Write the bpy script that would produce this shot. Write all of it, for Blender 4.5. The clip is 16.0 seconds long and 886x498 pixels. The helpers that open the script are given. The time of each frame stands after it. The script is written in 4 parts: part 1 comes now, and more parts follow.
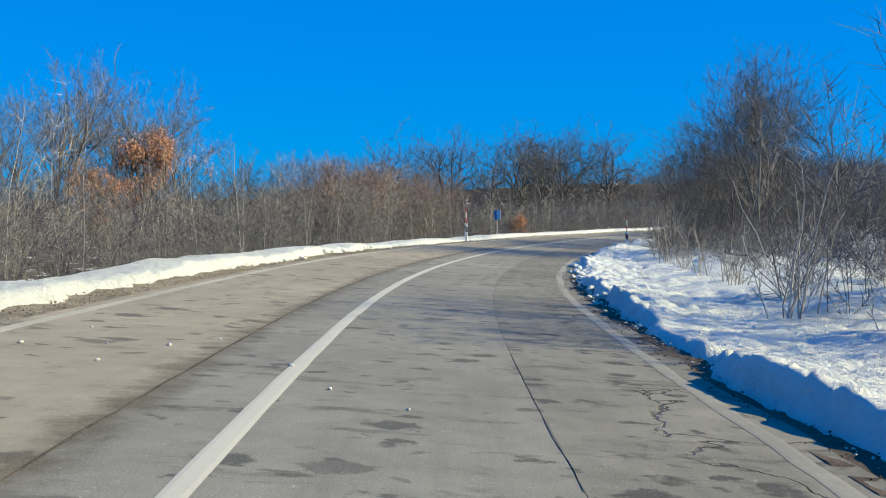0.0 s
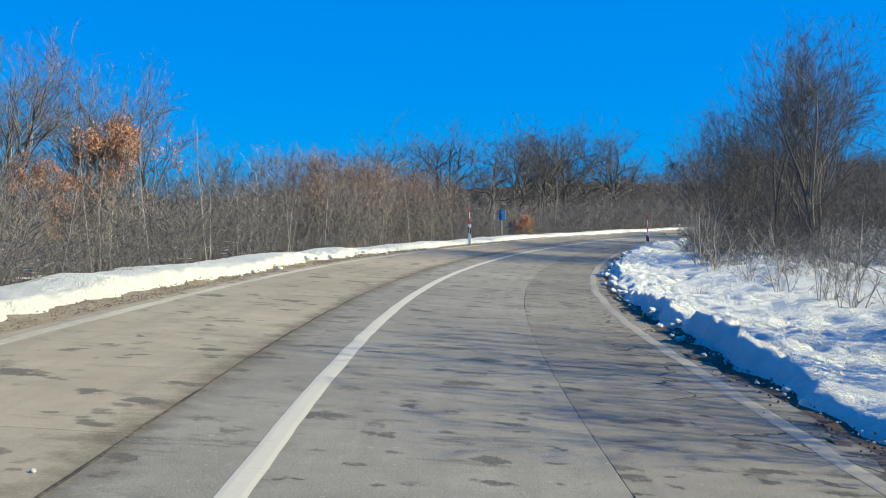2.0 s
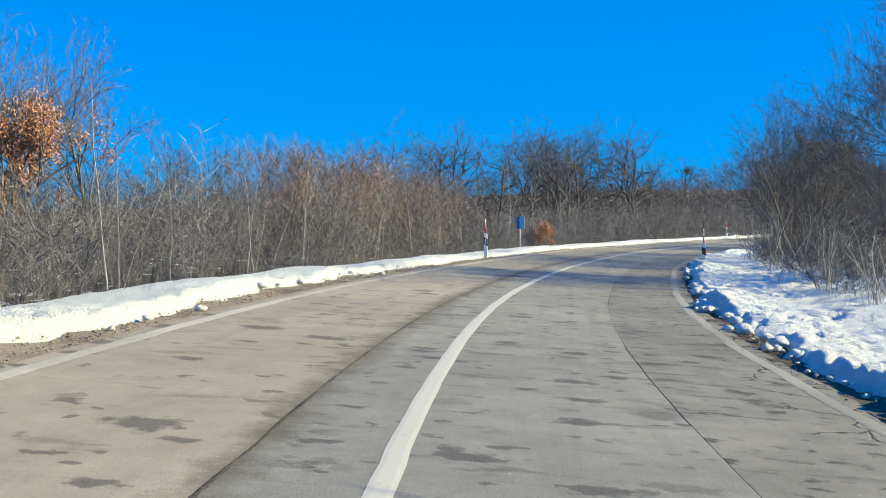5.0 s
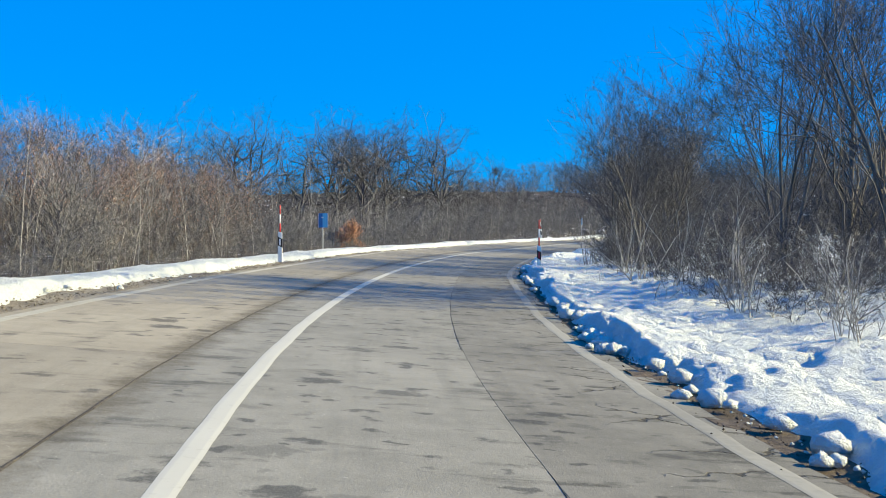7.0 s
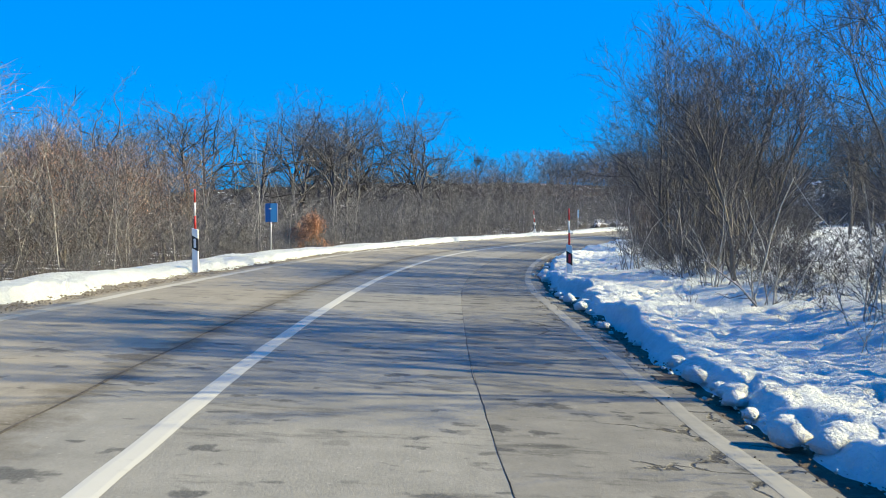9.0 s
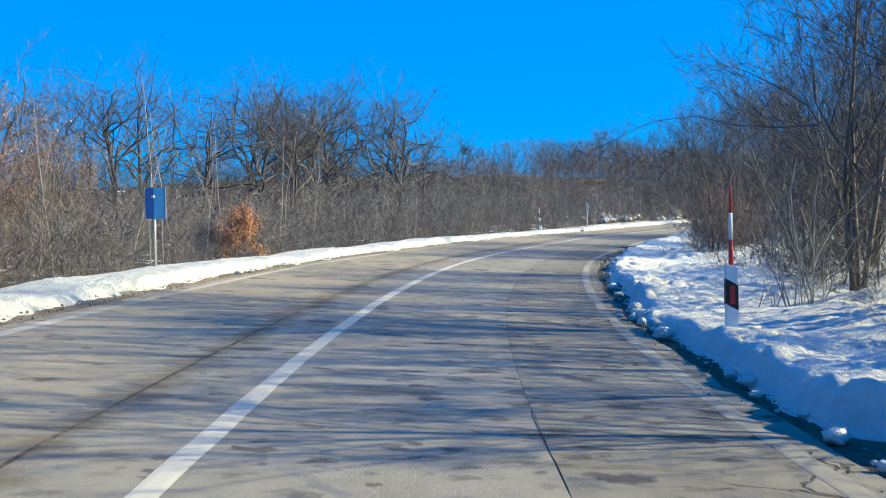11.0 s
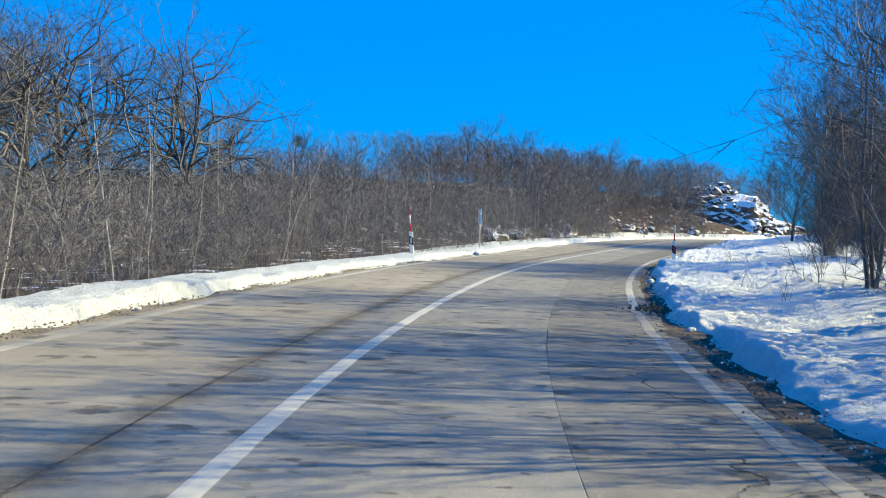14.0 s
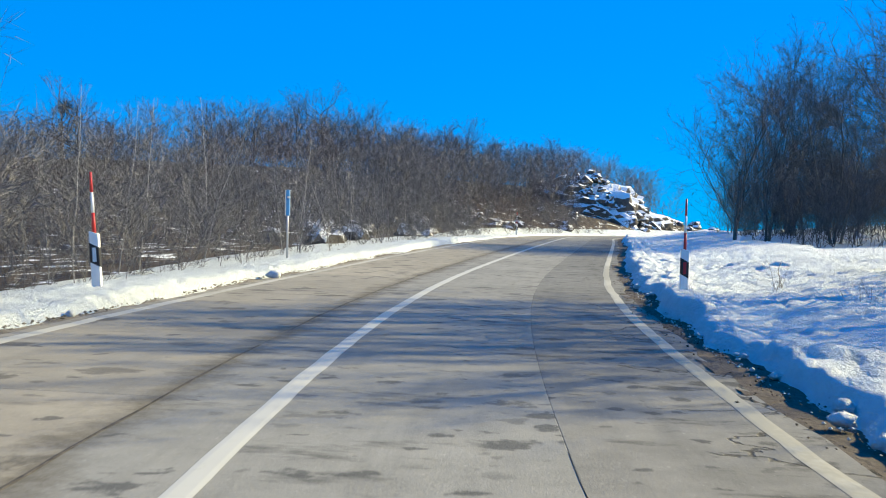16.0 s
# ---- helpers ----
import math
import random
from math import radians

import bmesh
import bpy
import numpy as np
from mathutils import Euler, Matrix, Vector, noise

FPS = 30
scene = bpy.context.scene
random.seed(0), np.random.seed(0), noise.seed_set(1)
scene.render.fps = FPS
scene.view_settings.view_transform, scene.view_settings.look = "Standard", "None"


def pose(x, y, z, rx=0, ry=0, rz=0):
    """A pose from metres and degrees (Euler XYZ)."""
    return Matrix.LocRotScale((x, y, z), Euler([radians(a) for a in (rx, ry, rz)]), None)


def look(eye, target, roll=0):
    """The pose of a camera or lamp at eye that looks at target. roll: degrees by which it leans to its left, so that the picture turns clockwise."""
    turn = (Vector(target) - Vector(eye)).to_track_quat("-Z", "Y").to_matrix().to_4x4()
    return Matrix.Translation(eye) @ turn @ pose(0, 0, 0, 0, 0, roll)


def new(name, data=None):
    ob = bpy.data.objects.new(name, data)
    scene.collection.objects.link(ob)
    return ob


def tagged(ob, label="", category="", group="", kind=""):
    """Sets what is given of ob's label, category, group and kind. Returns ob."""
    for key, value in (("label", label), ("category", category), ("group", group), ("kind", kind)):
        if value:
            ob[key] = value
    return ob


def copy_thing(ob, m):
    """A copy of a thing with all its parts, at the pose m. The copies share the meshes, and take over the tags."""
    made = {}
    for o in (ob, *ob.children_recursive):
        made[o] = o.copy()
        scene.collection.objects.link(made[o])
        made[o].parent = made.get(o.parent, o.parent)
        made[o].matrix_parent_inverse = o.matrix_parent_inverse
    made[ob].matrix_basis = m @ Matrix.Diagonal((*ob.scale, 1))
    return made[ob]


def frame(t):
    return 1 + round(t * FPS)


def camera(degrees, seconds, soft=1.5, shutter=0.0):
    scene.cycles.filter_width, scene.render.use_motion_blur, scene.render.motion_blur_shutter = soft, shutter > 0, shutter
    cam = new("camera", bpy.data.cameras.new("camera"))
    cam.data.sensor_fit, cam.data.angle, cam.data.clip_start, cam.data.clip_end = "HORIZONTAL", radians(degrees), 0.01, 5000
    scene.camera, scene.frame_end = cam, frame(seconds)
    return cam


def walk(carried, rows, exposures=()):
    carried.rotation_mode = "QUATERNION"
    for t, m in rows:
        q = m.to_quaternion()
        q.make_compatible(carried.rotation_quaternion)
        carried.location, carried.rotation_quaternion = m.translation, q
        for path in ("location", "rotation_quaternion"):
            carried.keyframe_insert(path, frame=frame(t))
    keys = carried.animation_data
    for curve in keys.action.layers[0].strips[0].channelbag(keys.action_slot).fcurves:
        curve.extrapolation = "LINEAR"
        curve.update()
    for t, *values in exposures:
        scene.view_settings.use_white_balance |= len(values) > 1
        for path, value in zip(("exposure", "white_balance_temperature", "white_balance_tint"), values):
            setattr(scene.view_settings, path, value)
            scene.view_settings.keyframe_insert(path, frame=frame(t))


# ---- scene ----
# ---- camera ----
cam = camera(45.21, 16.0, soft=1.0, shutter=0.1)
ROWS = [  # seconds, place, tilt, lean, heading
    (0.0, 0.180, 2.215, 0.924, 88.62, -1.09, 7.25),
    (0.5, -0.037, 3.398, 0.931, 88.69, -0.98, 7.16),
    (1.0, -0.245, 4.592, 0.932, 88.77, -0.76, 7.03),
    (1.5, -0.472, 5.839, 0.950, 88.58, -1.24, 7.04),
    (2.0, -0.708, 7.147, 0.944, 88.64, -1.03, 6.98),
    (2.5, -0.940, 8.453, 0.941, 88.73, -1.13, 6.81),
    (3.0, -1.231, 9.754, 0.921, 88.99, -1.08, 6.86),
    (3.2, -1.325, 10.333, 0.923, 89.01, -1.08, 7.35),
    (5.3, -2.312, 16.418, 0.944, 89.18, -1.00, 6.60),
    (5.5, -2.406, 16.998, 0.946, 89.20, -1.00, 5.04),
    (6.0, -2.461, 18.537, 0.932, 89.24, -1.06, 0.59),
    (6.5, -2.476, 20.245, 0.925, 89.22, -1.24, -2.00),
    (7.0, -2.439, 22.197, 0.891, 89.43, -1.46, -3.66),
    (7.5, -2.360, 24.213, 0.921, 89.17, -0.90, -4.12),
    (8.0, -2.291, 26.501, 0.933, 89.15, -0.88, -4.35),
    (8.5, -2.198, 29.090, 0.931, 89.19, -0.89, -4.67),
    (11.0, -1.391, 43.923, 1.056, 88.97, -0.65, -6.01),
    (11.5, -0.991, 47.768, 1.094, 89.16, -0.31, -6.56),
    (12.0, -0.553, 51.878, 1.116, 89.25, -0.90, -7.71),
    (12.5, 0.095, 56.187, 1.169, 89.35, -1.09, -9.58),
    (13.0, 0.771, 60.413, 1.240, 89.43, -1.38, -11.32),
    (13.5, 1.638, 64.556, 1.312, 89.61, -1.55, -12.89),
    (14.0, 2.677, 68.765, 1.385, 89.79, -1.76, -14.40),
    (14.5, 3.870, 73.060, 1.457, 89.94, -1.78, -16.39),
    (15.0, 5.235, 77.411, 1.546, 89.91, -1.80, -18.52),
    (15.5, 6.863, 81.938, 1.635, 89.94, -2.07, -20.48),
    (16.0, 8.694, 86.557, 1.736, 89.75, -1.43, -22.85),
]
walk(cam, [(t, pose(x, y, z, rx, ry, rz)) for t, x, y, z, rx, ry, rz in ROWS], exposures=[(0.0, 0.86), (3.0, 0.98), (7.0, 1.12), (12.0, 1.26), (16.0, 1.14)])

# ---- the road's course: knots along y, then an arc ----
KY = np.array([-5, 5, 15, 25, 35, 45, 55, 65, 75, 85, 95, 105, 115, 130, 150])
KX = np.array([0.17, -1.24, -2.51, -3.23, -3.20, -2.45, -1.29, 0.61, 3.26, 6.85, 11.25, 16.54, 22.65, 32.16, 44.60])
KZ = np.array([-0.19, -0.20, -0.20, -0.18, -0.13, -0.04, 0.02, 0.17, 0.31, 0.50, 0.77, 1.04, 1.38, 1.90, 2.42])
KF = np.array([-0.045, -0.046, -0.037, -0.045, -0.044, -0.030, -0.031, -0.030, -0.023, -0.027, -0.019, -0.014, -0.026, -0.022, -0.000])


def natural(knots, values):
    """Second derivatives of a natural cubic spline."""
    n, h = len(knots), np.diff(knots)
    a, b = np.eye(n), np.zeros(n)
    for i in range(1, n - 1):
        a[i, i - 1], a[i, i], a[i, i + 1] = h[i - 1], 2 * (h[i - 1] + h[i]), h[i]
        b[i] = 6 * ((values[i + 1] - values[i]) / h[i] - (values[i] - values[i - 1]) / h[i - 1])
    return np.linalg.solve(a, b)


def spline(knots, values, at):
    m = natural(knots, values)
    at = np.asarray(at, float)
    i = np.clip(np.searchsorted(knots, at) - 1, 0, len(knots) - 2)
    h = knots[i + 1] - knots[i]
    inside = np.clip(at, knots[0], knots[-1])
    a, b = (knots[i + 1] - inside) / h, (inside - knots[i]) / h
    f = a * values[i] + b * values[i + 1] + ((a**3 - a) * m[i] + (b**3 - b) * m[i + 1]) * h * h / 6
    d = (values[i + 1] - values[i]) / h + (-(3 * a * a - 1) * m[i] + (3 * b * b - 1) * m[i + 1]) * h / 6
    return f + (at - inside) * d


U0, U1, STEP = -30.0, 300.0, 0.5
US = np.arange(U0, U1 + STEP, STEP)
CX, CY, CZ, CF = spline(KY, KX, US), US.copy(), spline(KY, KZ, US), spline(KY, KF, US)
CZ[US < 0], CF[US < 0] = KZ[0], KF[0]
k150 = int(np.searchsorted(US, 146))
heading = math.atan2(CX[k150] - CX[k150 - 4], CY[k150] - CY[k150 - 4])
for k in range(k150 + 1, len(US)):  # beyond the knots: a right-hand arc
    heading += STEP * 1.3 / (58.0 if US[k] < 176 else 400.0)
    CX[k], CY[k] = CX[k - 1] + STEP * 1.3 * math.sin(heading), CY[k - 1] + STEP * 1.3 * math.cos(heading)
    CZ[k], CF[k] = CZ[k - 1] + STEP * 0.026, CF[k150] * 0.98
TH = np.unwrap(np.arctan2(np.gradient(CX), np.gradient(CY)))


def lerp(table, u):
    return np.interp(u, US, table)


def smooth(a, b, x):
    t = np.clip((np.asarray(x, float) - a) / (b - a), 0, 1)
    return t * t * (3 - 2 * t)


def flat_xy(u, side):
    th = lerp(TH, u)
    return lerp(CX, u) + side * np.cos(th), lerp(CY, u) - side * np.sin(th)


def road_z(u, side):
    return lerp(CZ, u) + lerp(CF, u) * np.clip(side, -5, 5)


def value_noise(x, y, seed=0.0):
    xi, yi = np.floor(x), np.floor(y)
    fx, fy = x - xi, y - yi
    fx, fy = fx * fx * (3 - 2 * fx), fy * fy * (3 - 2 * fy)

    def rnd(a, b):
        s = np.sin(a * 127.1 + b * 311.7 + seed * 74.7) * 43758.5453
        return s - np.floor(s)

    return (rnd(xi, yi) * (1 - fx) + rnd(xi + 1, yi) * fx) * (1 - fy) + (rnd(xi, yi + 1) * (1 - fx) + rnd(xi + 1, yi + 1) * fx) * fy


def fbm(x, y, octaves=4, seed=0.0):
    """Noise about zero, within about +-0.5."""
    out, amp, total = 0.0, 1.0, 0.0
    for n in range(octaves):
        out = out + amp * (value_noise(x * 2**n, y * 2**n, seed + n * 3.1) - 0.5)
        total += amp
        amp *= 0.5
    return out / total * 1.6


def clods(x, y, seed=0.0):
    """Rounded lumps: 1 at a lump's top, 0 between lumps."""
    xi, yi = np.floor(x), np.floor(y)
    best = np.full(np.shape(x), 9.0)
    for dx in (-1, 0, 1):
        for dy in (-1, 0, 1):
            a, b = xi + dx, yi + dy
            h1, h2, h3 = (np.sin(a * p + b * q + seed * 17.3) * 43758.5453 for p, q in ((127.1, 311.7), (269.5, 183.3), (419.2, 371.9)))
            px, py, r = a + h1 - np.floor(h1), b + h2 - np.floor(h2), 0.55 + 0.6 * (h3 - np.floor(h3))
            best = np.minimum(best, ((x - px) ** 2 + (y - py) ** 2) / r**2)
    return np.sqrt(np.clip(1 - best, 0, 1))


def land_z(u, side):
    """Height of the land beside the road, as a function of the road's course and the distance from its middle line."""
    u, side = np.asarray(u, float), np.asarray(side, float)
    base, left, right = road_z(u, side), np.maximum(-side, 0), np.maximum(side, 0)
    hill = (0.06 * smooth(100, 130, u) + 0.30 * smooth(132, 156, u)) * (1 - smooth(174, 198, u))
    zl = -0.12 - 0.75 * smooth(4.2, 9, left) * (1 - smooth(85, 115, u)) - 0.5 * smooth(10, 25, left) * (1 - smooth(80, 120, u))
    zl = zl + hill * (np.clip(left - 5, 0, 14) + 0.12 * np.clip(left - 19, 0, 20)) * (1 - smooth(60, 160, left))
    zl = zl + 2.1 * smooth(14, 44, left) * smooth(30, 55, u) * (1 - smooth(118, 140, u))
    zr = -0.1 + 0.25 * smooth(3.6, 6, right) + (0.01 + 0.05 * smooth(100, 140, u)) * np.clip(right - 6, 0, 60) * (1 - smooth(60, 200, right))
    wob = 0.5 * fbm(u / 6, side / 6, 3, 5) * smooth(6, 14, np.abs(side))
    return base + np.where(side < 0, zl, zr) + wob


def at(u, side, dz=0.0):
    x, y = flat_xy(u, side)
    return Vector((float(x), float(y), float(land_z(u, side)) + dz))


def to_road(x, y):
    """The course and the distance from the middle line of places on the map."""
    u, best = np.zeros_like(x), np.full_like(x, 1e18)
    for k in range(0, len(US), 4):
        d = (x - CX[k]) ** 2 + (y - CY[k]) ** 2
        u, best = np.where(d < best, US[k], u), np.minimum(d, best)
    for _ in range(2):
        th = lerp(TH, u)
        u = np.clip(u + ((x - lerp(CX, u)) * np.sin(th) + (y - lerp(CY, u)) * np.cos(th)) * np.clip(np.cos(th), 0.6, 1), U0, U1)
    th = lerp(TH, u)
    return u, (x - lerp(CX, u)) * np.cos(th) - (y - lerp(CY, u)) * np.sin(th)


# ---- light ----
SUN_UP, SUN_ROUND = 27.0, 90.0  # degrees above the horizon, and clockwise from +y
world = bpy.data.worlds.new("winter_sky")
scene.world = world
world.use_nodes = True
wn, wl = world.node_tree.nodes, world.node_tree.links
sky = wn.new("ShaderNodeTexSky")
sky.sky_type, sky.sun_disc = "NISHITA", False
sky.sun_elevation, sky.sun_rotation = radians(SUN_UP), radians(SUN_ROUND)
sky.air_density, sky.dust_density, sky.ozone_density = 1.0, 0.1, 2.0
deep = wn.new("ShaderNodeHueSaturation")
deep.inputs["Saturation"].default_value = 1.5
wl.new(sky.outputs[0], deep.inputs["Color"])
clear = wn.new("ShaderNodeMix")
clear.data_type, clear.blend_type = "RGBA", "MULTIPLY"
clear.inputs[0].default_value, clear.inputs[7].default_value = 1.0, (0.0, 0.46, 1.0, 1)  # the deep blue of a dry frosty noon
wl.new(deep.outputs[0], clear.inputs[6])
even = wn.new("ShaderNodeMix")  # dry winter air: hardly any paling towards the horizon
even.data_type = "RGBA"
even.inputs[0].default_value, even.inputs[7].default_value = 0.7, (0.0, 1.68, 5.2, 1)
wl.new(clear.outputs[2], even.inputs[6])
wl.new(even.outputs[2], wn["Background"].inputs["Color"])
wn["Background"].inputs["Strength"].default_value = 0.088
sun = new("sun", bpy.data.lights.new("sun", "SUN"))
sun.data.energy, sun.data.angle, sun.data.color = 5.0, radians(0.53), (1.0, 0.86, 0.46)
sun.matrix_world = look((60, 40, 40), (60 - math.sin(radians(SUN_ROUND)) * 100, 40 - math.cos(radians(SUN_ROUND)) * 100, 40 - 100 * math.tan(radians(SUN_UP))))


# ---- materials ----
def material(name, rough=0.85, specular=0.3):
    m = bpy.data.materials.new(name)
    m.use_nodes = True
    b = m.node_tree.nodes["Principled BSDF"]
    b.inputs["Roughness"].default_value = rough
    b.inputs["Specular IOR Level"].default_value = specular
    return m, m.node_tree.nodes, m.node_tree.links, b


class Net:
    """Short names for the nodes of one material."""

    def __init__(self, m):
        self.n, self.l = m.node_tree.nodes, m.node_tree.links

    def put(self, kind, links=(), **values):
        node = self.n.new(kind)
        for key, value in values.items():
            node.inputs[key.replace("_", " ")].default_value = value
        for key, socket in links:
            self.l.new(socket, node.inputs[key])
        return node

    def noise(self, vector, scale, detail=4.0, rough=0.6):
        return self.put("ShaderNodeTexNoise", [("Vector", vector)], Scale=scale, Detail=detail, Roughness=rough).outputs["Fac"]

    def ramp(self, fac, *stops):
        node = self.n.new("ShaderNodeValToRGB")
        els = node.color_ramp.elements
        while len(els) < len(stops):
            els.new(0.5)
        for el, (pos, col) in zip(els, stops):
            el.position, el.color = pos, (*col, 1) if len(col) == 3 else col
        self.l.new(fac, node.inputs[0])
        return node.outputs[0]

    def step(self, fac, low, high, to0=0.0, to1=1.0):
        node = self.put("ShaderNodeMapRange", [("Value", fac)])
        node.inputs["From Min"].default_value, node.inputs["From Max"].default_value = low, high
        node.inputs["To Min"].default_value, node.inputs["To Max"].default_value = to0, to1
        return node.outputs[0]

    def mix(self, fac, a, b, blend="MIX"):
        node = self.n.new("ShaderNodeMix")
        node.data_type, node.blend_type = "RGBA", blend
        for key, value in ((0, fac), (6, a), (7, b)):
            if isinstance(value, (int, float)):
                node.inputs[key].default_value = value
            elif isinstance(value, tuple):
                node.inputs[key].default_value = (*value, 1)
            else:
                self.l.new(value, node.inputs[key])
        return node.outputs[2]

    def calc(self, op, a, b=0.0):
        node = self.n.new("ShaderNodeMath")
        node.operation = op
        for key, value in ((0, a), (1, b)):
            if isinstance(value, (int, float)):
                node.inputs[key].default_value = value
            else:
                self.l.new(value, node.inputs[key])
        return node.outputs[0]

    def bump(self, height, bsdf, strength=0.4, distance=0.01):
        node = self.put("ShaderNodeBump", [("Height", height)], Strength=strength, Distance=distance)
        self.l.new(node.outputs[0], bsdf.inputs["Normal"])

    def colour(self, socket, bsdf):
        self.l.new(socket, bsdf.inputs["Base Color"])


def coords(net, kind="Object"):
    return net.n.new("ShaderNodeTexCoord").outputs[kind]


def concrete(name, light, dark, spots, cracked, damp_shade):
    m, n, l, b = material(name, 0.85, 0.15)
    net = Net(m)
    world_at, uv = net.n.new("ShaderNodeNewGeometry").outputs["Position"], coords(net, "UV")
    side = net.put("ShaderNodeSeparateXYZ", [("Vector", uv)]).outputs[0]
    big, mid, fine = net.noise(world_at, 0.30, 5), net.noise(world_at, 2.4, 6, 0.7), net.noise(world_at, 75.0, 3, 0.7)
    col = net.ramp(net.calc("ADD", net.calc("MULTIPLY", big, 0.55), net.calc("MULTIPLY", mid, 0.45)), (0.34, dark), (0.66, light))
    own = net.n.new("ShaderNodeObjectInfo").outputs["Random"]
    col = net.mix(1.0, col, net.ramp(own, (0.0, (0.86, 0.86, 0.86)), (1.0, (1.05, 1.03, 1.0))), "MULTIPLY")
    # worn streaks along the wheel tracks, and smears across: damp plus painted tree-shadow streaks
    stretch = net.put("ShaderNodeMapping", [("Vector", uv)], Scale=(2.4, 0.14, 1.0)).outputs[0]
    col = net.mix(net.step(net.noise(stretch, 1.6, 6, 0.65), 0.5, 0.72, 0.0, 0.4), col, tuple(c * 0.7 for c in dark))
    across = net.put("ShaderNodeMapping", [("Vector", uv)], Scale=(0.55, 1.7, 1.0)).outputs[0]
    smear = net.step(net.noise(across, 1.5, 7, 0.7), 0.56, 0.66, 0.0, damp_shade)
    col = net.mix(smear, col, tuple(c * 0.42 for c in dark))
    # oval damp patches of two sizes
    wob = net.mix(0.16, world_at, net.put("ShaderNodeTexNoise", [("Vector", world_at)], Scale=5.0, Detail=5.0).outputs["Color"], "LINEAR_LIGHT")
    spot = None
    for scale, low, keep in ((spots * 1.5, 0.25, 0.46), (spots * 2.9, 0.26, 0.55), (spots * 5.2, 0.26, 0.68)):
        flat = net.put("ShaderNodeMapping", [("Vector", wob)], Scale=(1.0, 1.4, 0.0)).outputs[0]
        cell = net.put("ShaderNodeTexVoronoi", [("Vector", flat)], Scale=scale)
        pick = net.put("ShaderNodeSeparateColor", [("Color", cell.outputs["Color"])]).outputs[0]
        one = net.calc("MULTIPLY", net.step(net.calc("ADD", cell.outputs["Distance"], net.calc("MULTIPLY", net.calc("SUBTRACT", net.noise(world_at, 9.0, 4, 0.7), 0.5), 0.55)), low + 0.05, low - 0.05), net.step(pick, keep, keep + 0.25))
        spot = one if spot is None else net.calc("MAXIMUM", spot, one)
    col = net.mix(net.calc("MULTIPLY", spot, 0.85), col, tuple(c * 0.34 for c in dark))
    # dirt that gathers along the seam
    seam = net.step(net.calc("ADD", net.calc("ABSOLUTE", net.calc("ADD", side, 0.73)), net.calc("MULTIPLY", net.noise(world_at, 2.2, 6, 0.75), 0.95)), 0.72, 0.44, 0.0, 0.85)
    col = net.mix(seam, col, (0.085, 0.072, 0.052))
    col = net.mix(net.step(fine, 0.4, 0.75, 0.0, 0.22), col, tuple(min(1, c * 1.4) for c in light))
    col = net.mix(net.step(net.noise(world_at, 52.0, 3, 0.6), 0.58, 0.7, 0.0, 0.2), col, tuple(c * 0.5 for c in dark))
    col = net.mix(net.step(net.noise(world_at, 34.0, 2, 0.5), 0.69, 0.74, 0.0, 0.25), col, (0.6, 0.58, 0.53))
    height = net.calc("ADD", fine, net.calc("MULTIPLY", mid, 1.5))
    if cracked:
        bent = net.mix(0.3, world_at, net.put("ShaderNodeTexNoise", [("Vector", world_at)], Scale=2.4, Detail=5.0).outputs["Color"], "LINEAR_LIGHT")
        edge = net.n.new("ShaderNodeTexVoronoi")
        edge.feature = "DISTANCE_TO_EDGE"
        edge.inputs["Scale"].default_value = 0.8
        net.l.new(bent, edge.inputs["Vector"])
        crack = net.calc("MULTIPLY", net.step(edge.outputs["Distance"], 0.014, 0.005), net.step(net.calc("ADD", side, mid), 2.9, 3.1))
        col = net.mix(net.calc("MULTIPLY", crack, 0.8), col, (0.04, 0.036, 0.03))
        height = net.calc("SUBTRACT", height, net.calc("MULTIPLY", crack, 3.0))
    net.colour(col, b)
    l.new(net.calc("SUBTRACT", 0.86, net.calc("MULTIPLY", spot, 0.1)), b.inputs["Roughness"])
    net.bump(height, b, 0.6, 0.006)
    return m


CONCRETE_WARM = concrete("warm_concrete", (0.33, 0.305, 0.258), (0.23, 0.21, 0.178), 0.75, False, 0.5)
CONCRETE_GREY = concrete("grey_concrete", (0.275, 0.27, 0.255), (0.18, 0.178, 0.168), 1.0, False, 0.85)
CONCRETE_EDGE = concrete("cracked_edge_concrete", (0.235, 0.23, 0.218), (0.13, 0.128, 0.121), 1.05, True, 0.95)


def grit(name, light, dark, scale, snow=0.0, wet=0.0):
    m, n, l, b = material(name, 0.9 - 0.35 * wet, 0.3)
    net = Net(m)
    p = net.n.new("ShaderNodeNewGeometry").outputs["Position"]
    big, fine = net.noise(p, 1.3, 5), net.noise(p, scale, 5, 0.7)
    col = net.ramp(fine, (0.3, dark), (0.7, light))
    col = net.mix(net.step(big, 0.45, 0.65, 0.0, 0.6), col, tuple(c * 0.6 for c in dark))
    if snow:
        col = net.mix(net.step(net.noise(p, 1.1, 6, 0.65), 0.62 - snow, 0.68 - snow), col, (0.82, 0.84, 0.86))
    net.colour(col, b)
    net.bump(net.calc("ADD", fine, big), b, 0.8, 0.03)
    return m


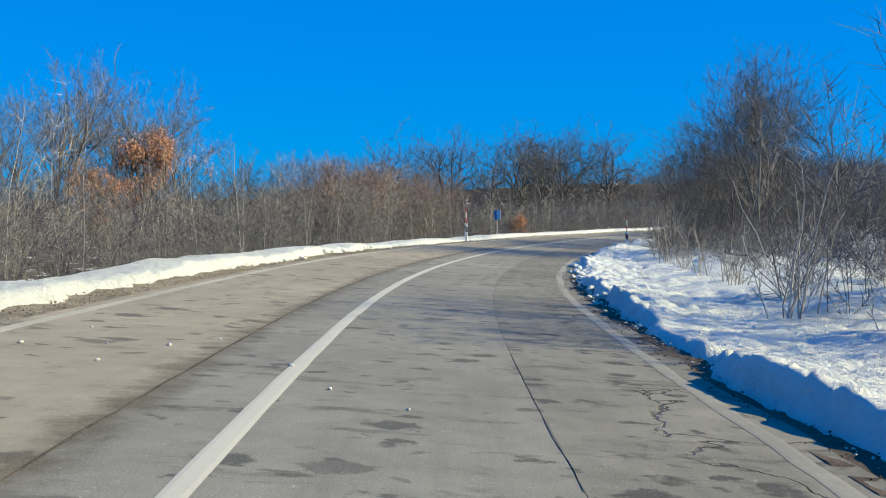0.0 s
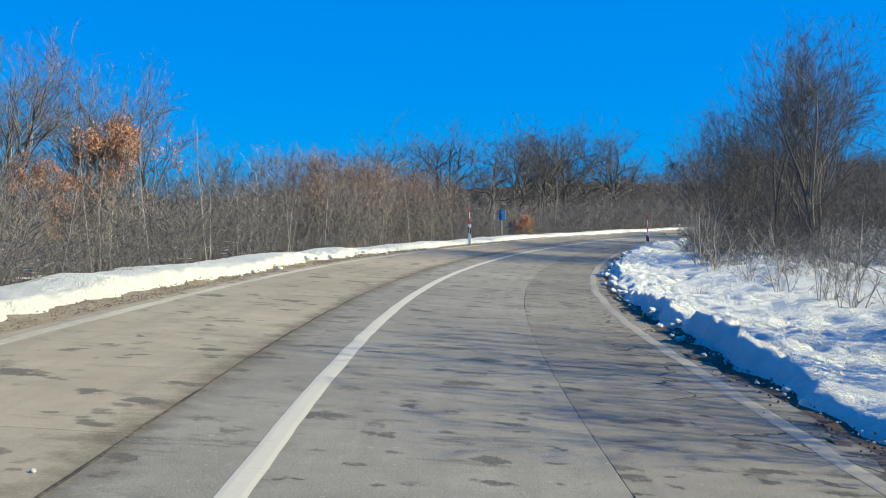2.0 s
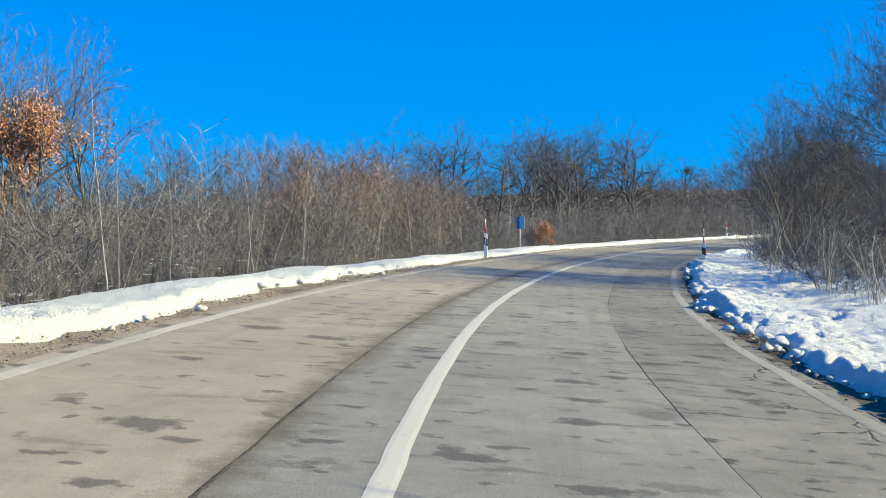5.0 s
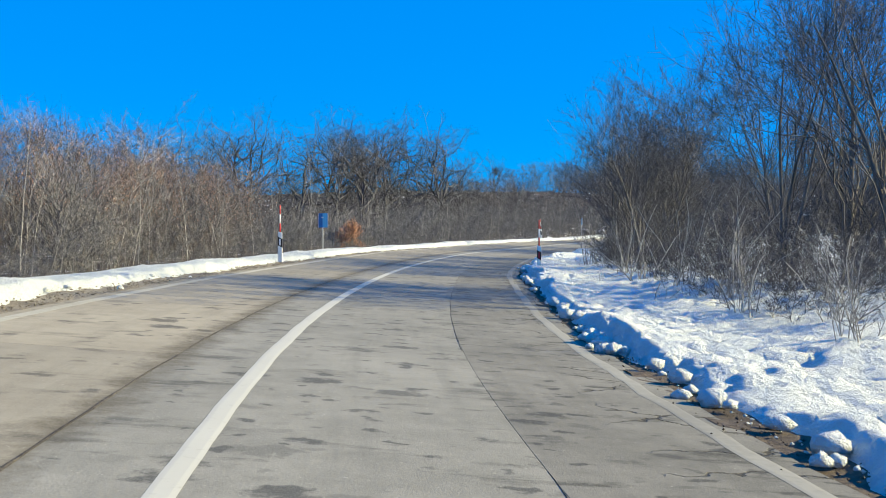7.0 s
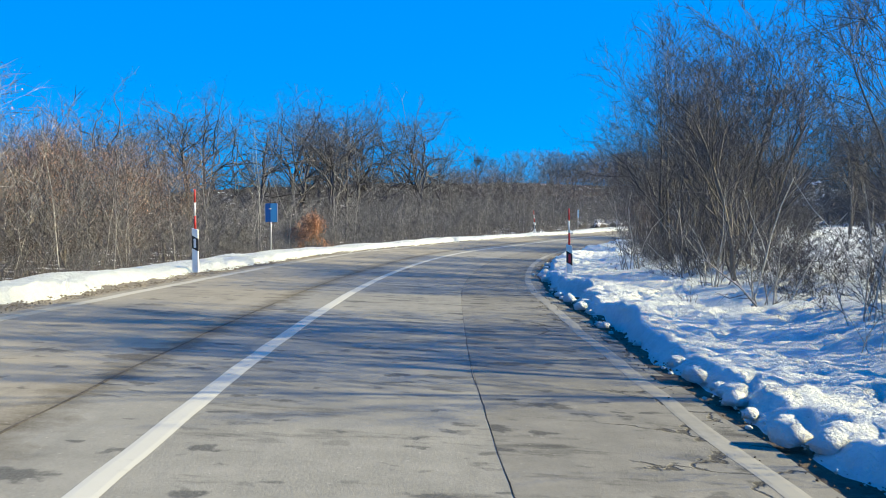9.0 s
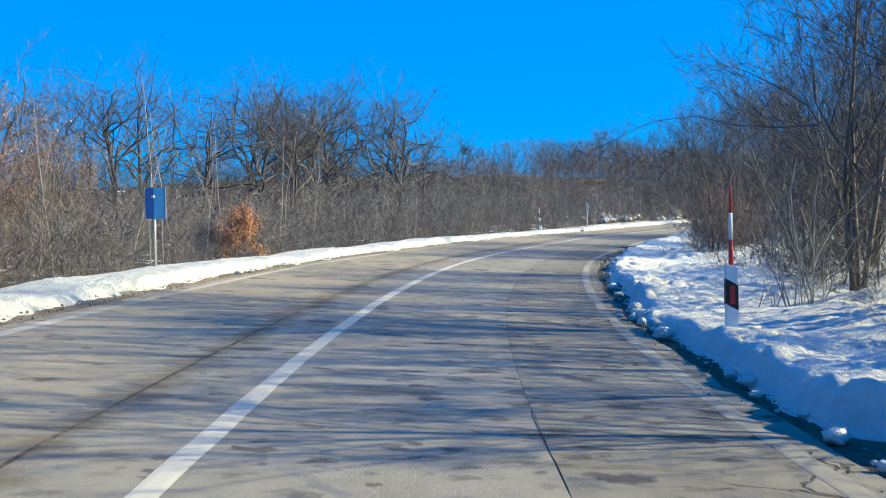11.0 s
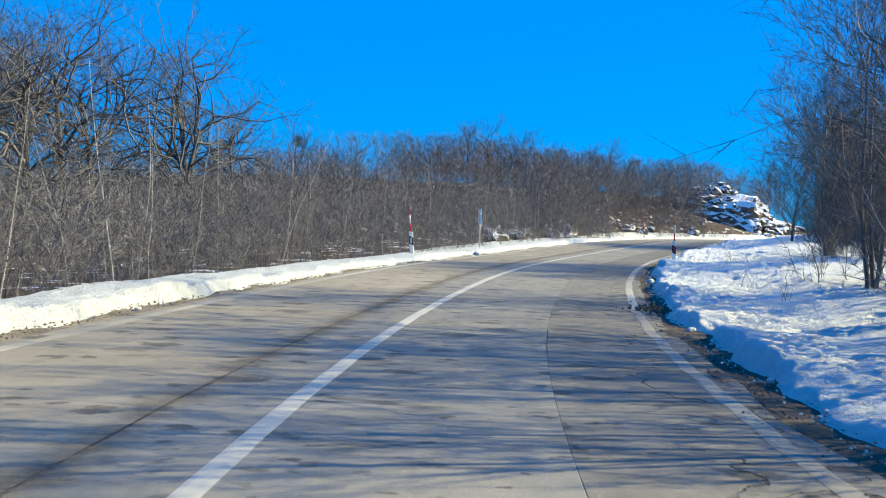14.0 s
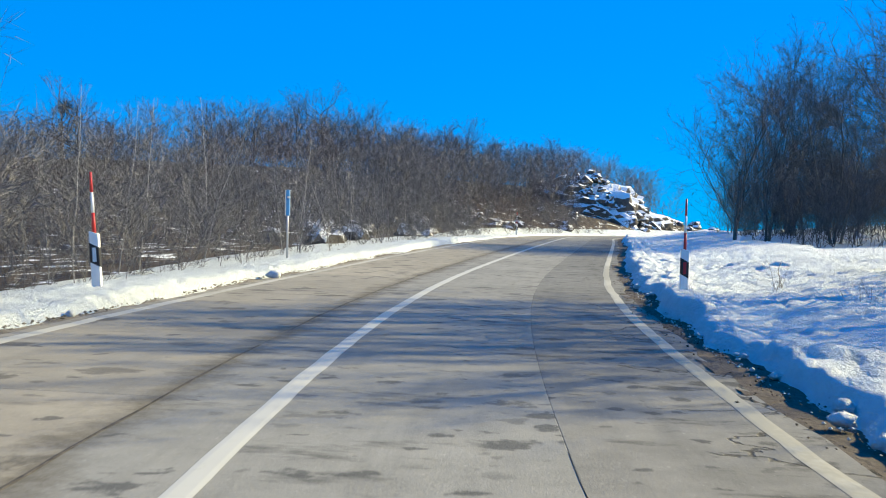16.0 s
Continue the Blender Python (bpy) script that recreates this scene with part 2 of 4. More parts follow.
GRAVEL = grit("roadside_gravel", (0.38, 0.335, 0.265), (0.13, 0.108, 0.083), 34.0)
MUD = grit("dark_roadside_mud", (0.14, 0.108, 0.082), (0.042, 0.033, 0.027), 16.0, 0.0, 0.3)
# litter darkened in its colour to stand for shade between the brush stems
LITTER = grit("forest_floor", (0.11, 0.08, 0.058), (0.032, 0.025, 0.019), 9.0, 0.05)
SEAL = grit("worn_joint_filler", (0.15, 0.13, 0.105), (0.035, 0.03, 0.025), 18.0)
BED = grit("dark_road_bed", (0.06, 0.055, 0.05), (0.02, 0.018, 0.016), 40.0)


def snow_material(name, dirt, white=1.0, warm=1.0):
    m, n, l, b = material(name, 0.62, 0.25)
    net = Net(m)
    p = net.n.new("ShaderNodeNewGeometry").outputs["Position"]
    lumps, fine = net.noise(p, 6.5, 6, 0.62), net.noise(p, 45.0, 4, 0.7)
    col = net.ramp(lumps, (0.3, (0.62 * white * warm, 0.66 * white, 0.68 * white)), (0.6, (0.72 * white * warm, 0.76 * white, 0.78 * white)))
    col = net.mix(net.step(net.noise(p, 2.4, 8, 0.75), 0.66, 0.76, 0.0, dirt), col, (0.30, 0.24, 0.17))
    net.colour(col, b)
    net.bump(net.calc("ADD", net.calc("MULTIPLY", net.noise(p, 17.0, 5, 0.65), 1.6), net.calc("ADD", lumps, fine)), b, 0.85, 0.05)
    return m


SNOW = snow_material("clean_snow", 0.4)
SNOW_DIRTY = snow_material("ploughed_snow", 0.7, 0.88, 0.99)


def bark(name, light, dark, scale=9.0):
    m, n, l, b = material(name, 0.9, 0.15)
    net = Net(m)
    own = net.n.new("ShaderNodeNewGeometry").outputs["Random Per Island"]
    p = coords(net)
    grain = net.noise(net.put("ShaderNodeMapping", [("Vector", p)], Scale=(1, 1, 0.25)).outputs[0], scale, 5, 0.7)
    col = net.ramp(own, (0.0, tuple(c * 0.75 for c in dark)), (0.55, tuple(0.6 * a + 0.4 * b for a, b in zip(dark, light))), (0.82, light), (1.0, tuple(c * 1.35 for c in light)))
    col = net.mix(net.step(grain, 0.35, 0.7, 0.0, 0.7), col, tuple(min(1, c * 1.35) for c in light))
    net.colour(col, b)
    net.bump(grain, b, 0.5, 0.01)
    return m


BARK_OAK = bark("grey_oak_bark", (0.16, 0.152, 0.142), (0.07, 0.066, 0.061))
BARK_PALE = bark("pale_sapling_bark", (0.40, 0.39, 0.375), (0.17, 0.162, 0.152))
BARK_BROWN = bark("brown_twig_bark", (0.175, 0.171, 0.178), (0.05, 0.048, 0.05))
BARK_RUSSET = bark("russet_twig_bark", (0.205, 0.17, 0.16), (0.066, 0.054, 0.052))
# dark bark, lowered further so its colour carries the right-hand brush's shaded side
BARK_DARK = bark("dark_twig_bark", (0.118, 0.115, 0.12), (0.034, 0.033, 0.035))


def leaf_material():
    m, n, l, b = material("dry_oak_leaf", 0.75, 0.2)
    net = Net(m)
    own = net.n.new("ShaderNodeNewGeometry").outputs["Random Per Island"]
    net.colour(net.ramp(own, (0.0, (0.22, 0.105, 0.065)), (0.5, (0.42, 0.215, 0.13)), (1.0, (0.58, 0.36, 0.24))), b)
    return m


LEAF = leaf_material()


def painted(name, colour, rough=0.5, wear=0.25, under=(0.3, 0.29, 0.26), scale=14.0, fade=0.0):
    m, n, l, b = material(name, rough, 0.4)
    net = Net(m)
    p = net.n.new("ShaderNodeNewGeometry").outputs["Position"]
    worn, soft = net.noise(p, scale, 6, 0.75), net.noise(p, 1.7, 4)
    col = net.mix(net.step(soft, 0.3, 0.7, 0.0, 0.18), colour, tuple(c * 0.7 for c in colour))
    col = net.mix(net.step(worn, 0.58, 0.72, 0.0, wear), col, under)
    if fade:
        col = net.mix(net.step(net.calc("ADD", net.noise(p, 0.16, 2), net.calc("MULTIPLY", worn, 0.5)), 0.68, 0.86, 0.0, fade), col, under)
    net.colour(col, b)
    net.bump(worn, b, 0.2, 0.002)
    return m


LINE = painted("white_road_paint", (0.46, 0.45, 0.41), 0.7, 0.6)
LINE_WORN = painted("worn_road_paint", (0.42, 0.40, 0.345), 0.75, 0.95, (0.27, 0.255, 0.205), 9.0, 0.85)
LINE_FAINT = painted("faint_road_paint", (0.275, 0.268, 0.245), 0.8, 1.0, (0.20, 0.195, 0.18), 7.0, 0.95)
WHITE = painted("white_plastic", (0.80, 0.80, 0.78), 0.45, 0.3, (0.45, 0.43, 0.4))
BLACK = painted("black_plastic_film", (0.018, 0.018, 0.02), 0.5, 0.2, (0.08, 0.08, 0.08))
RED = painted("red_reflective_film", (0.62, 0.045, 0.035), 0.4, 0.2, (0.4, 0.1, 0.08))
REFLECT_RED = painted("red_reflector", (0.42, 0.03, 0.04), 0.25, 0.1, (0.3, 0.05, 0.05))
REFLECT_WHITE = painted("pale_reflector", (0.66, 0.70, 0.72), 0.25, 0.1)
BLUE = painted("blue_sign_enamel", (0.025, 0.17, 0.44), 0.4, 0.15, (0.1, 0.15, 0.25))
STEEL = painted("galvanised_steel", (0.52, 0.53, 0.54), 0.45, 0.3, (0.3, 0.3, 0.3))
STEEL.node_tree.nodes["Principled BSDF"].inputs["Metallic"].default_value = 0.6
def snowy_stone():
    m, n, l, b = material("snow_dusted_stone", 0.85, 0.2)
    net = Net(m)
    geo = net.n.new("ShaderNodeNewGeometry")
    p = geo.outputs["Position"]
    up = net.put("ShaderNodeSeparateXYZ", [("Vector", geo.outputs["Normal"])]).outputs[2]
    stone = net.ramp(net.noise(p, 2.5, 6, 0.7), (0.3, (0.05, 0.044, 0.038)), (0.7, (0.17, 0.15, 0.13)))
    lie = net.step(net.calc("ADD", up, net.noise(p, 3.5, 7, 0.75)), 0.80, 0.95)
    net.colour(net.mix(lie, stone, (0.84, 0.85, 0.87)), b)
    net.bump(net.noise(p, 4.0, 6, 0.7), b, 0.9, 0.12)
    return m


STONE_SNOWY = snowy_stone()
STONE = grit("grey_weathered_stone", (0.20, 0.175, 0.15), (0.06, 0.052, 0.045), 5.0, 0.0)


# ---- mesh helpers ----
def mesh_of(name, verts, faces, mat, uv=None, sharp=False):
    """A mesh from a vertex array and a list of face arrays (each of one number of corners)."""
    me = bpy.data.meshes.new(name)
    verts = np.asarray(verts, np.float32)
    loops = np.concatenate([np.asarray(f, np.int32).ravel() for f in faces])
    sizes = np.concatenate([np.full(len(f), np.asarray(f).shape[1], np.int32) for f in faces])
    me.vertices.add(len(verts))
    me.vertices.foreach_set("co", verts.ravel())
    me.loops.add(len(loops))
    me.loops.foreach_set("vertex_index", loops)
    me.polygons.add(len(sizes))
    me.polygons.foreach_set("loop_start", np.concatenate([[0], np.cumsum(sizes)[:-1]]).astype(np.int32))
    if uv is not None:
        layer = me.uv_layers.new(name="course")
        layer.data.foreach_set("uv", np.asarray(uv, np.float32)[loops].ravel())
    me.polygons.foreach_set("use_smooth", np.full(len(sizes), not sharp, bool))
    me.materials.append(mat)
    me.update(calc_edges=True)
    me.validate()
    return me


def part(name, data, mat, parent, label=""):
    """One mesh object under a thing; data is a bmesh or a mesh."""
    if isinstance(data, bmesh.types.BMesh):
        me = bpy.data.meshes.new(name)
        data.to_mesh(me)
        data.free()
        me.materials.append(mat)
    else:
        me = data
    ob = new(name, me)
    ob.parent = parent
    return tagged(ob, label)


def grid_faces(rows, cols):
    k = np.arange(rows * cols).reshape(rows, cols)
    return np.stack([k[:-1, :-1], k[:-1, 1:], k[1:, 1:], k[1:, :-1]], -1).reshape(-1, 4)


def strip(name, us, sides, height, mat, turn=False):
    """A sheet that follows the road: rows along us, columns across sides, z from height(u, side)."""
    uu, ss = np.meshgrid(us, sides, indexing="ij")
    x, y = flat_xy(uu, ss)
    z = height(uu, ss)
    f = grid_faces(len(us), len(sides))[:, ::-1]
    return mesh_of(name, np.stack([x, y, z], -1).reshape(-1, 3), [f], mat, np.stack([ss, uu], -1).reshape(-1, 2))


def box(bm, x0, x1, y0, y1, z0, z1, bevel=0.0):
    made = bmesh.ops.create_cube(bm, size=1.0)["verts"]
    for v in made:
        v.co = Vector((x0 if v.co.x < 0 else x1, y0 if v.co.y < 0 else y1, z0 if v.co.z < 0 else z1))
    if bevel:
        edges = list({e for v in made for e in v.link_edges})
        bmesh.ops.bevel(bm, geom=edges, offset=bevel, segments=2, affect="EDGES", profile=0.7)
    return bm


# ---- ground ----
def spread(lo, hi, inner_lo, inner_hi, pitch):
    inner = np.arange(inner_lo, inner_hi + pitch, pitch)
    out_hi, out_lo, g = [], [], pitch
    a, b = inner[-1], inner[0]
    while a < hi or b > lo:
        g *= 1.25
        a, b = a + g, b - g
        out_hi.append(a), out_lo.append(b)
    return np.concatenate([out_lo[::-1], inner, out_hi])


gx, gy = spread(-2200, 2200, -60, 130, 1.6), spread(-2200, 2200, -30, 235, 1.6)
xx, yy = np.meshgrid(gx, gy, indexing="ij")
gu, gs = to_road(xx, yy)
gz = land_z(gu, gs)
gz = np.where(np.abs(gs) < 7, gz - 0.22 * (1 - smooth(5.5, 7, np.abs(gs))), gz) + 0.12 * fbm(xx / 1.7, yy / 1.7, 3, 2)
gf = grid_faces(len(gx), len(gy))
ground = new("ground", mesh_of("ground", np.stack([xx, yy, gz], -1).reshape(-1, 3), [gf], LITTER))
tagged(ground, "leaf-littered woodland floor patched with old snow", "ground", kind="structure")

# ---- road: bed, slabs, painted lines, verges ----
JOINT_L, JOINT_R, EDGE_L, EDGE_R = -0.73, 1.74, -3.02, 3.36
course = np.arange(-14, 235, 0.5)
road = new("road", strip("road", course, np.array([-3.05, -1.5, 0.0, 1.5, 3.38]), lambda u, s: road_z(u, s) - 0.035, BED))
tagged(road, "two-lane concrete road with a dark jointed bed", "road", kind="structure")


def slab(u0, u1, s0, s1, mat, lift, rough_edge=False):
    """One cast slab: a top that follows the road, with rounded lips down to the bed."""
    us = np.linspace(u0, u1, max(3, int((u1 - u0) / 0.8)))
    inset = 0.004
    us = np.concatenate([[us[0]], [us[0] + inset], us[1:-1], [us[-1] - inset], [us[-1]]])
    sides = np.concatenate([[s0, s0 + inset], np.linspace(s0, s1, 6)[1:-1], [s1 - inset, s1]])
    uu, ss = np.meshgrid(us, sides, indexing="ij")
    if rough_edge:
        ss = ss + np.where(ss > s1 - 0.05, 0.14 * fbm(uu * 1.3, uu * 0 + 3, 4, 9) - 0.03, 0)
    x, y = flat_xy(uu, ss)
    rim = np.ones(uu.shape, bool)
    rim[1:-1, 1:-1] = False
    z = road_z(uu, ss) + lift + 0.0008 * fbm(uu * 0.6, ss * 0.6, 2, 4) - np.where(rim, np.where((ss > EDGE_L + 0.1) & (ss < EDGE_R - 0.3), 0.0015, 0.045), 0)
    return mesh_of("slab", np.stack([x, y, z], -1).reshape(-1, 3), [grid_faces(len(us), len(sides))[:, ::-1]], mat, np.stack([ss, uu], -1).reshape(-1, 2), True)


rng = np.random.default_rng(4)
for s0, s1, mat, first, pitch in ((EDGE_L, JOINT_L - 0.001, CONCRETE_WARM, 24.9, 6.2), (JOINT_L + 0.001, JOINT_R - 0.001, CONCRETE_GREY, 100.6, 25.0), (JOINT_R + 0.001, EDGE_R, CONCRETE_EDGE, 101.2, 25.0)):
    u = first - pitch * math.ceil((first + 14) / pitch)
    while u < 232:
        nxt = u + pitch
        part("slab", slab(max(u, -14) + 0.004, nxt - 0.004, s0, s1, mat, float(rng.uniform(-0.0004, 0.0004)), s1 == EDGE_R), mat, road)
        u = nxt


def line(name, side, width, mat, label, wobble, first=-14, last=232):
    half = width / 2

    def high(u, s):
        return road_z(u, s) + 0.004

    us = np.arange(first, last, 0.35)
    uu, ss = np.meshgrid(us, np.array([-half, -half + 0.03, half - 0.03, half]), indexing="ij")
    ss = side + ss + wobble * fbm(uu * 1.7, uu * 0 + side, 3, 7) + 0.5 * wobble * np.sign(ss) * fbm(uu * 4, ss * 9, 2, 3)
    x, y = flat_xy(uu, ss)
    z = high(uu, ss)
    z[:, 0] -= 0.002
    z[:, 3] -= 0.002
    me = mesh_of(name, np.stack([x, y, z], -1).reshape(-1, 3), [grid_faces(len(us), 4)[:, ::-1]], mat, None, True)
    return tagged(new(name, me), label, "road marking", kind="structure")


def seal(side, width, broken=0.0):
    us = np.arange(-14, 232, 0.2)
    uu, ss = np.meshgrid(us, np.array([-0.5, -0.25, 0.25, 0.5]), indexing="ij")
    wide = width * (0.75 + 0.9 * value_noise(uu * 2.5, uu * 0, 41 + side))
    ss = side + ss * wide + 0.02 * fbm(uu * 1.1, uu * 0, 4, 42 + side)
    x, y = flat_xy(uu, ss)
    z = road_z(uu, ss) + 0.0032 + 0.001 * fbm(uu * 5, ss * 5, 2, 43)
    z[:, 0] -= 0.002
    z[:, 3] -= 0.002
    faces = grid_faces(len(us), 4)[:, ::-1]
    keep = np.repeat(value_noise(us[:-1] / 2.6, us[:-1] * 0, 44) >= broken, 3)
    return mesh_of("joint_seal", np.stack([x, y, z], -1).reshape(-1, 3), [faces[keep]], SEAL)


part("joint_seal", seal(JOINT_L, 0.02, 0.1), SEAL, road, "dark bitumen in the seam")
part("joint_seal", seal(JOINT_R, 0.004, 0.62), SEAL, road, "dark bitumen in the seam")
line("centre_line", 0.0, 0.135, LINE, "solid white painted centre line on concrete", 0.012)
line("edge_line_left", -2.80, 0.15, LINE_WORN, "worn white edge line beside the gravel verge", 0.03)
line("edge_line_right", 3.06, 0.14, LINE_FAINT, "nearly worn away white edge line beside the muddy verge", 0.04, -14, 86)
line("edge_line_right", 3.06, 0.14, LINE_WORN, "worn white edge line beside the muddy verge", 0.03, 85.7)


def verge(name, s0, s1, mat, rise, label):
    us, sides = np.arange(-14, 232, 0.16), np.linspace(s0, s1, 12)
    me = strip(name, us, sides, lambda u, s: road_z(u, s) - 0.018 + rise * fbm(u * 1.6, s * 1.6, 5, 8) + 0.02 * fbm(u * 7, s * 7, 2, 6), mat)
    return tagged(new(name, me), label, "verge", kind="structure")


verge("verge_left", -4.3, -3.0, GRAVEL, 0.05, "brown gravel verge strewn with small stones")
verge("verge_right", 3.2, 4.4, MUD, 0.07, "dark wet muddy verge under the snow edge")


# ---- snow banks ----
def bank_left(u, s):
    l = -s
    edge = 3.52 - 0.20 * smooth(46, 60, u) - 0.10 * smooth(80, 95, u) + 0.32 * fbm(u / 1.6, u * 0, 4, 11) + 0.12 * fbm(u * 2.2, u * 0, 2, 15)
    top = 0.05 + 0.20 * fbm(u / 3, l * 0, 3, 13)
    face = smooth(0, 0.16, l - edge)
    back = smooth(edge + 0.35, 5.8, l)
    rough = 0.15 * clods(u * 2.1, l * 2.1, 3) * value_noise(u / 1.5, l * 2, 16) + 0.15 * clods(u * 4.4, l * 4.4, 4) + 0.07 * clods(u * 8.1, l * 8.1, 7) + 0.10 * fbm(u * 1.1, l * 1.1, 4, 12)
    base = road_z(u, s) * (1 - back) + (land_z(u, s) + 0.06) * back
    return base + face * (top + rough) * (1 - 0.75 * back) * (0.52 - 0.06 * smooth(24, 32, u)) - 0.10 * (1 - smooth(-0.1, 0.05, l - edge))


def bank_right(u, s):
    edge = 3.57 + 0.11 * smooth(55, 68, u) + 0.26 * fbm(u / 1.6, u * 0, 3, 21) + 0.16 * fbm(u * 2.0, s * 1.6, 3, 27)
    inner = s - edge
    top = -0.03 + 0.14 * fbm(u / 2, s * 0.3, 3, 22)
    face = smooth(-0.03, 0.15, inner)
    back = smooth(1.0, 4.2, inner)
    lumps = 0.07 * fbm(u * 0.9, s * 0.9, 4, 24) + 0.05 * clods(u * 2.1, s * 2.1, 5) * (1 + 0.9 * (1 - smooth(0.2, 0.9, inner))) + 0.11 * clods(u * 3.9, s * 3.9, 6) + 0.10 * clods(u * 6.6, s * 6.6, 8)
    lumps = lumps * (0.5 + 0.7 * value_noise(u / 1.1, s / 1.1, 29))
    base = road_z(u, s) * (1 - back) + (land_z(u, s) + 0.10) * back
    return base + face * (top * (1 - 0.55 * back) + lumps) - 0.12 * (1 - smooth(-0.12, 0.02, inner))


near = np.concatenate([np.arange(-14, 4, 0.3), np.arange(4, 82, 0.08), np.arange(82, 114, 0.11), np.arange(114, 230, 0.4)])
left_near = np.concatenate([np.arange(-14, 10, 0.3), np.arange(10, 114, 0.1), np.arange(114, 230, 0.4)])
left_sides = -np.concatenate([np.arange(2.98, 4.6, 0.07), np.linspace(4.75, 6.6, 10)])
snow_left = new("snow_bank_left", strip("snow_bank_left", left_near, left_sides[::-1], bank_left, SNOW_DIRTY))
tagged(snow_left, "low ploughed snow bank along the gravel verge", "snow bank", kind="structure")
right_sides = np.concatenate([np.arange(2.95, 3.2, 0.08), np.arange(3.2, 4.8, 0.046), np.arange(4.8, 7.0, 0.085), np.arange(7.0, 9.7, 0.17)])
snow_right = new("snow_bank_right", strip("snow_bank_right", near, right_sides, bank_right, SNOW))
tagged(snow_right, "rough crusted snow field with a steep ploughed edge", "snow bank", kind="structure")
field_u, field_s = np.arange(-14, 235, 0.5), np.arange(9.2, 46, 0.6)
snow_field = new("snow_field", strip("snow_field", field_u, field_s, lambda u, s: land_z(u, s) + 0.09 + 0.06 * fbm(u, s, 4, 33) - 0.5 * smooth(40, 46, s), SNOW))
tagged(snow_field, "old snow lying over the field and under the trees", "snow", kind="structure")


# ---- woody plants ----
class Wood:
    """Limbs as tapered tubes and twigs as fine needles, gathered in arrays."""

    def __init__(self):
        self.limbs = {}
        self.na, self.nb, self.nr = [], [], []
        self.fa, self.fb, self.fr = [], [], []

    def limb(self, points, r0, r1):
        self.limbs.setdefault(len(points), []).append((points, np.linspace(r0, r1, len(points))))

    def twig(self, a, b, r):
        self.na.append(a), self.nb.append(b), self.nr.append(r)

    def fine(self, a, b, r):
        self.fa.append(a), self.fb.append(b), self.fr.append(r)


def frames(axis):
    axis = axis / np.maximum(np.linalg.norm(axis, axis=-1, keepdims=True), 1e-9)
    ref = np.where(np.abs(axis[..., 2:3]) > 0.9, [1.0, 0, 0], [0, 0, 1.0])
    s = np.cross(axis, ref)
    s = s / np.linalg.norm(s, axis=-1, keepdims=True)
    return s, np.cross(axis, s)


def wood_arrays(w, corners=3):
    """Vertices, quads and triangles of the limbs and twigs."""
    verts, quads, tris, base = [], np.zeros((0, 4), int), np.zeros((0, 3), int), 0
    for count, limbs in w.limbs.items():
        p, r = np.array([l[0] for l in limbs]), np.array([l[1] for l in limbs])
        whole = (p[:, -1] - p[:, 0])[:, None] + 0 * p
        s, t = frames(whole)
        ang = 2 * math.pi * np.arange(corners) / corners
        d = s[:, :, None] * np.cos(ang)[:, None] + t[:, :, None] * np.sin(ang)[:, None]
        v = p[:, :, None] + d * r[:, :, None, None]
        k = base + np.arange(v[..., 0].size).reshape(v.shape[:3])
        n = np.roll(k, -1, 2)
        quads = np.concatenate([quads, np.stack([k[:, :-1], n[:, :-1], n[:, 1:], k[:, 1:]], -1).reshape(-1, 4)])
        verts.append(v.reshape(-1, 3))
        base += v[..., 0].size
    if w.na:
        a, b, r = np.array(w.na), np.array(w.nb), np.array(w.nr)[:, None]
        s, t = frames(b - a)
        v = np.stack([a + s * r, a + (-0.5 * s + 0.87 * t) * r, a + (-0.5 * s - 0.87 * t) * r, b], 1)
        verts.append(v.reshape(-1, 3))
        start = (base + np.arange(len(a)) * 4)[:, None]
        tris = np.concatenate([start + [0, 1, 3], start + [1, 2, 3], start + [2, 0, 3]])
        base += len(a) * 4
    if w.fa:
        a, b, r = np.array(w.fa), np.array(w.fb), np.array(w.fr)[:, None]
        s, t = frames(b - a)
        turn = np.arange(len(a))[:, None] * 2.4
        d = s * np.cos(turn) + t * np.sin(turn)
        verts.append(np.stack([a + d * r, a - d * r, b], 1).reshape(-1, 3))
        tris = np.concatenate([tris, (base + np.arange(len(a)) * 3)[:, None] + [0, 1, 2]])
    return np.concatenate(verts), quads, tris


def bend(rs, p, d, length, steps, wild, lift=0.0):
    """A crooked line of points from p along d."""
    pts, p, d = [np.array(p, float)], np.array(p, float), np.array(d, float)
    for _ in range(steps):
        d = d + rs.normal(0, wild, 3) + [0, 0, lift]
        d = d / np.linalg.norm(d)
        p = p + d * length / steps
        pts.append(p)
    return pts, d


def tilt_off(rs, d, angle):
    s, t = frames(np.array([d]))
    phi = rs.uniform(0, 2 * math.pi)
    side = s[0] * math.cos(phi) + t[0] * math.sin(phi)
    return d * math.cos(angle) + side * math.sin(angle)


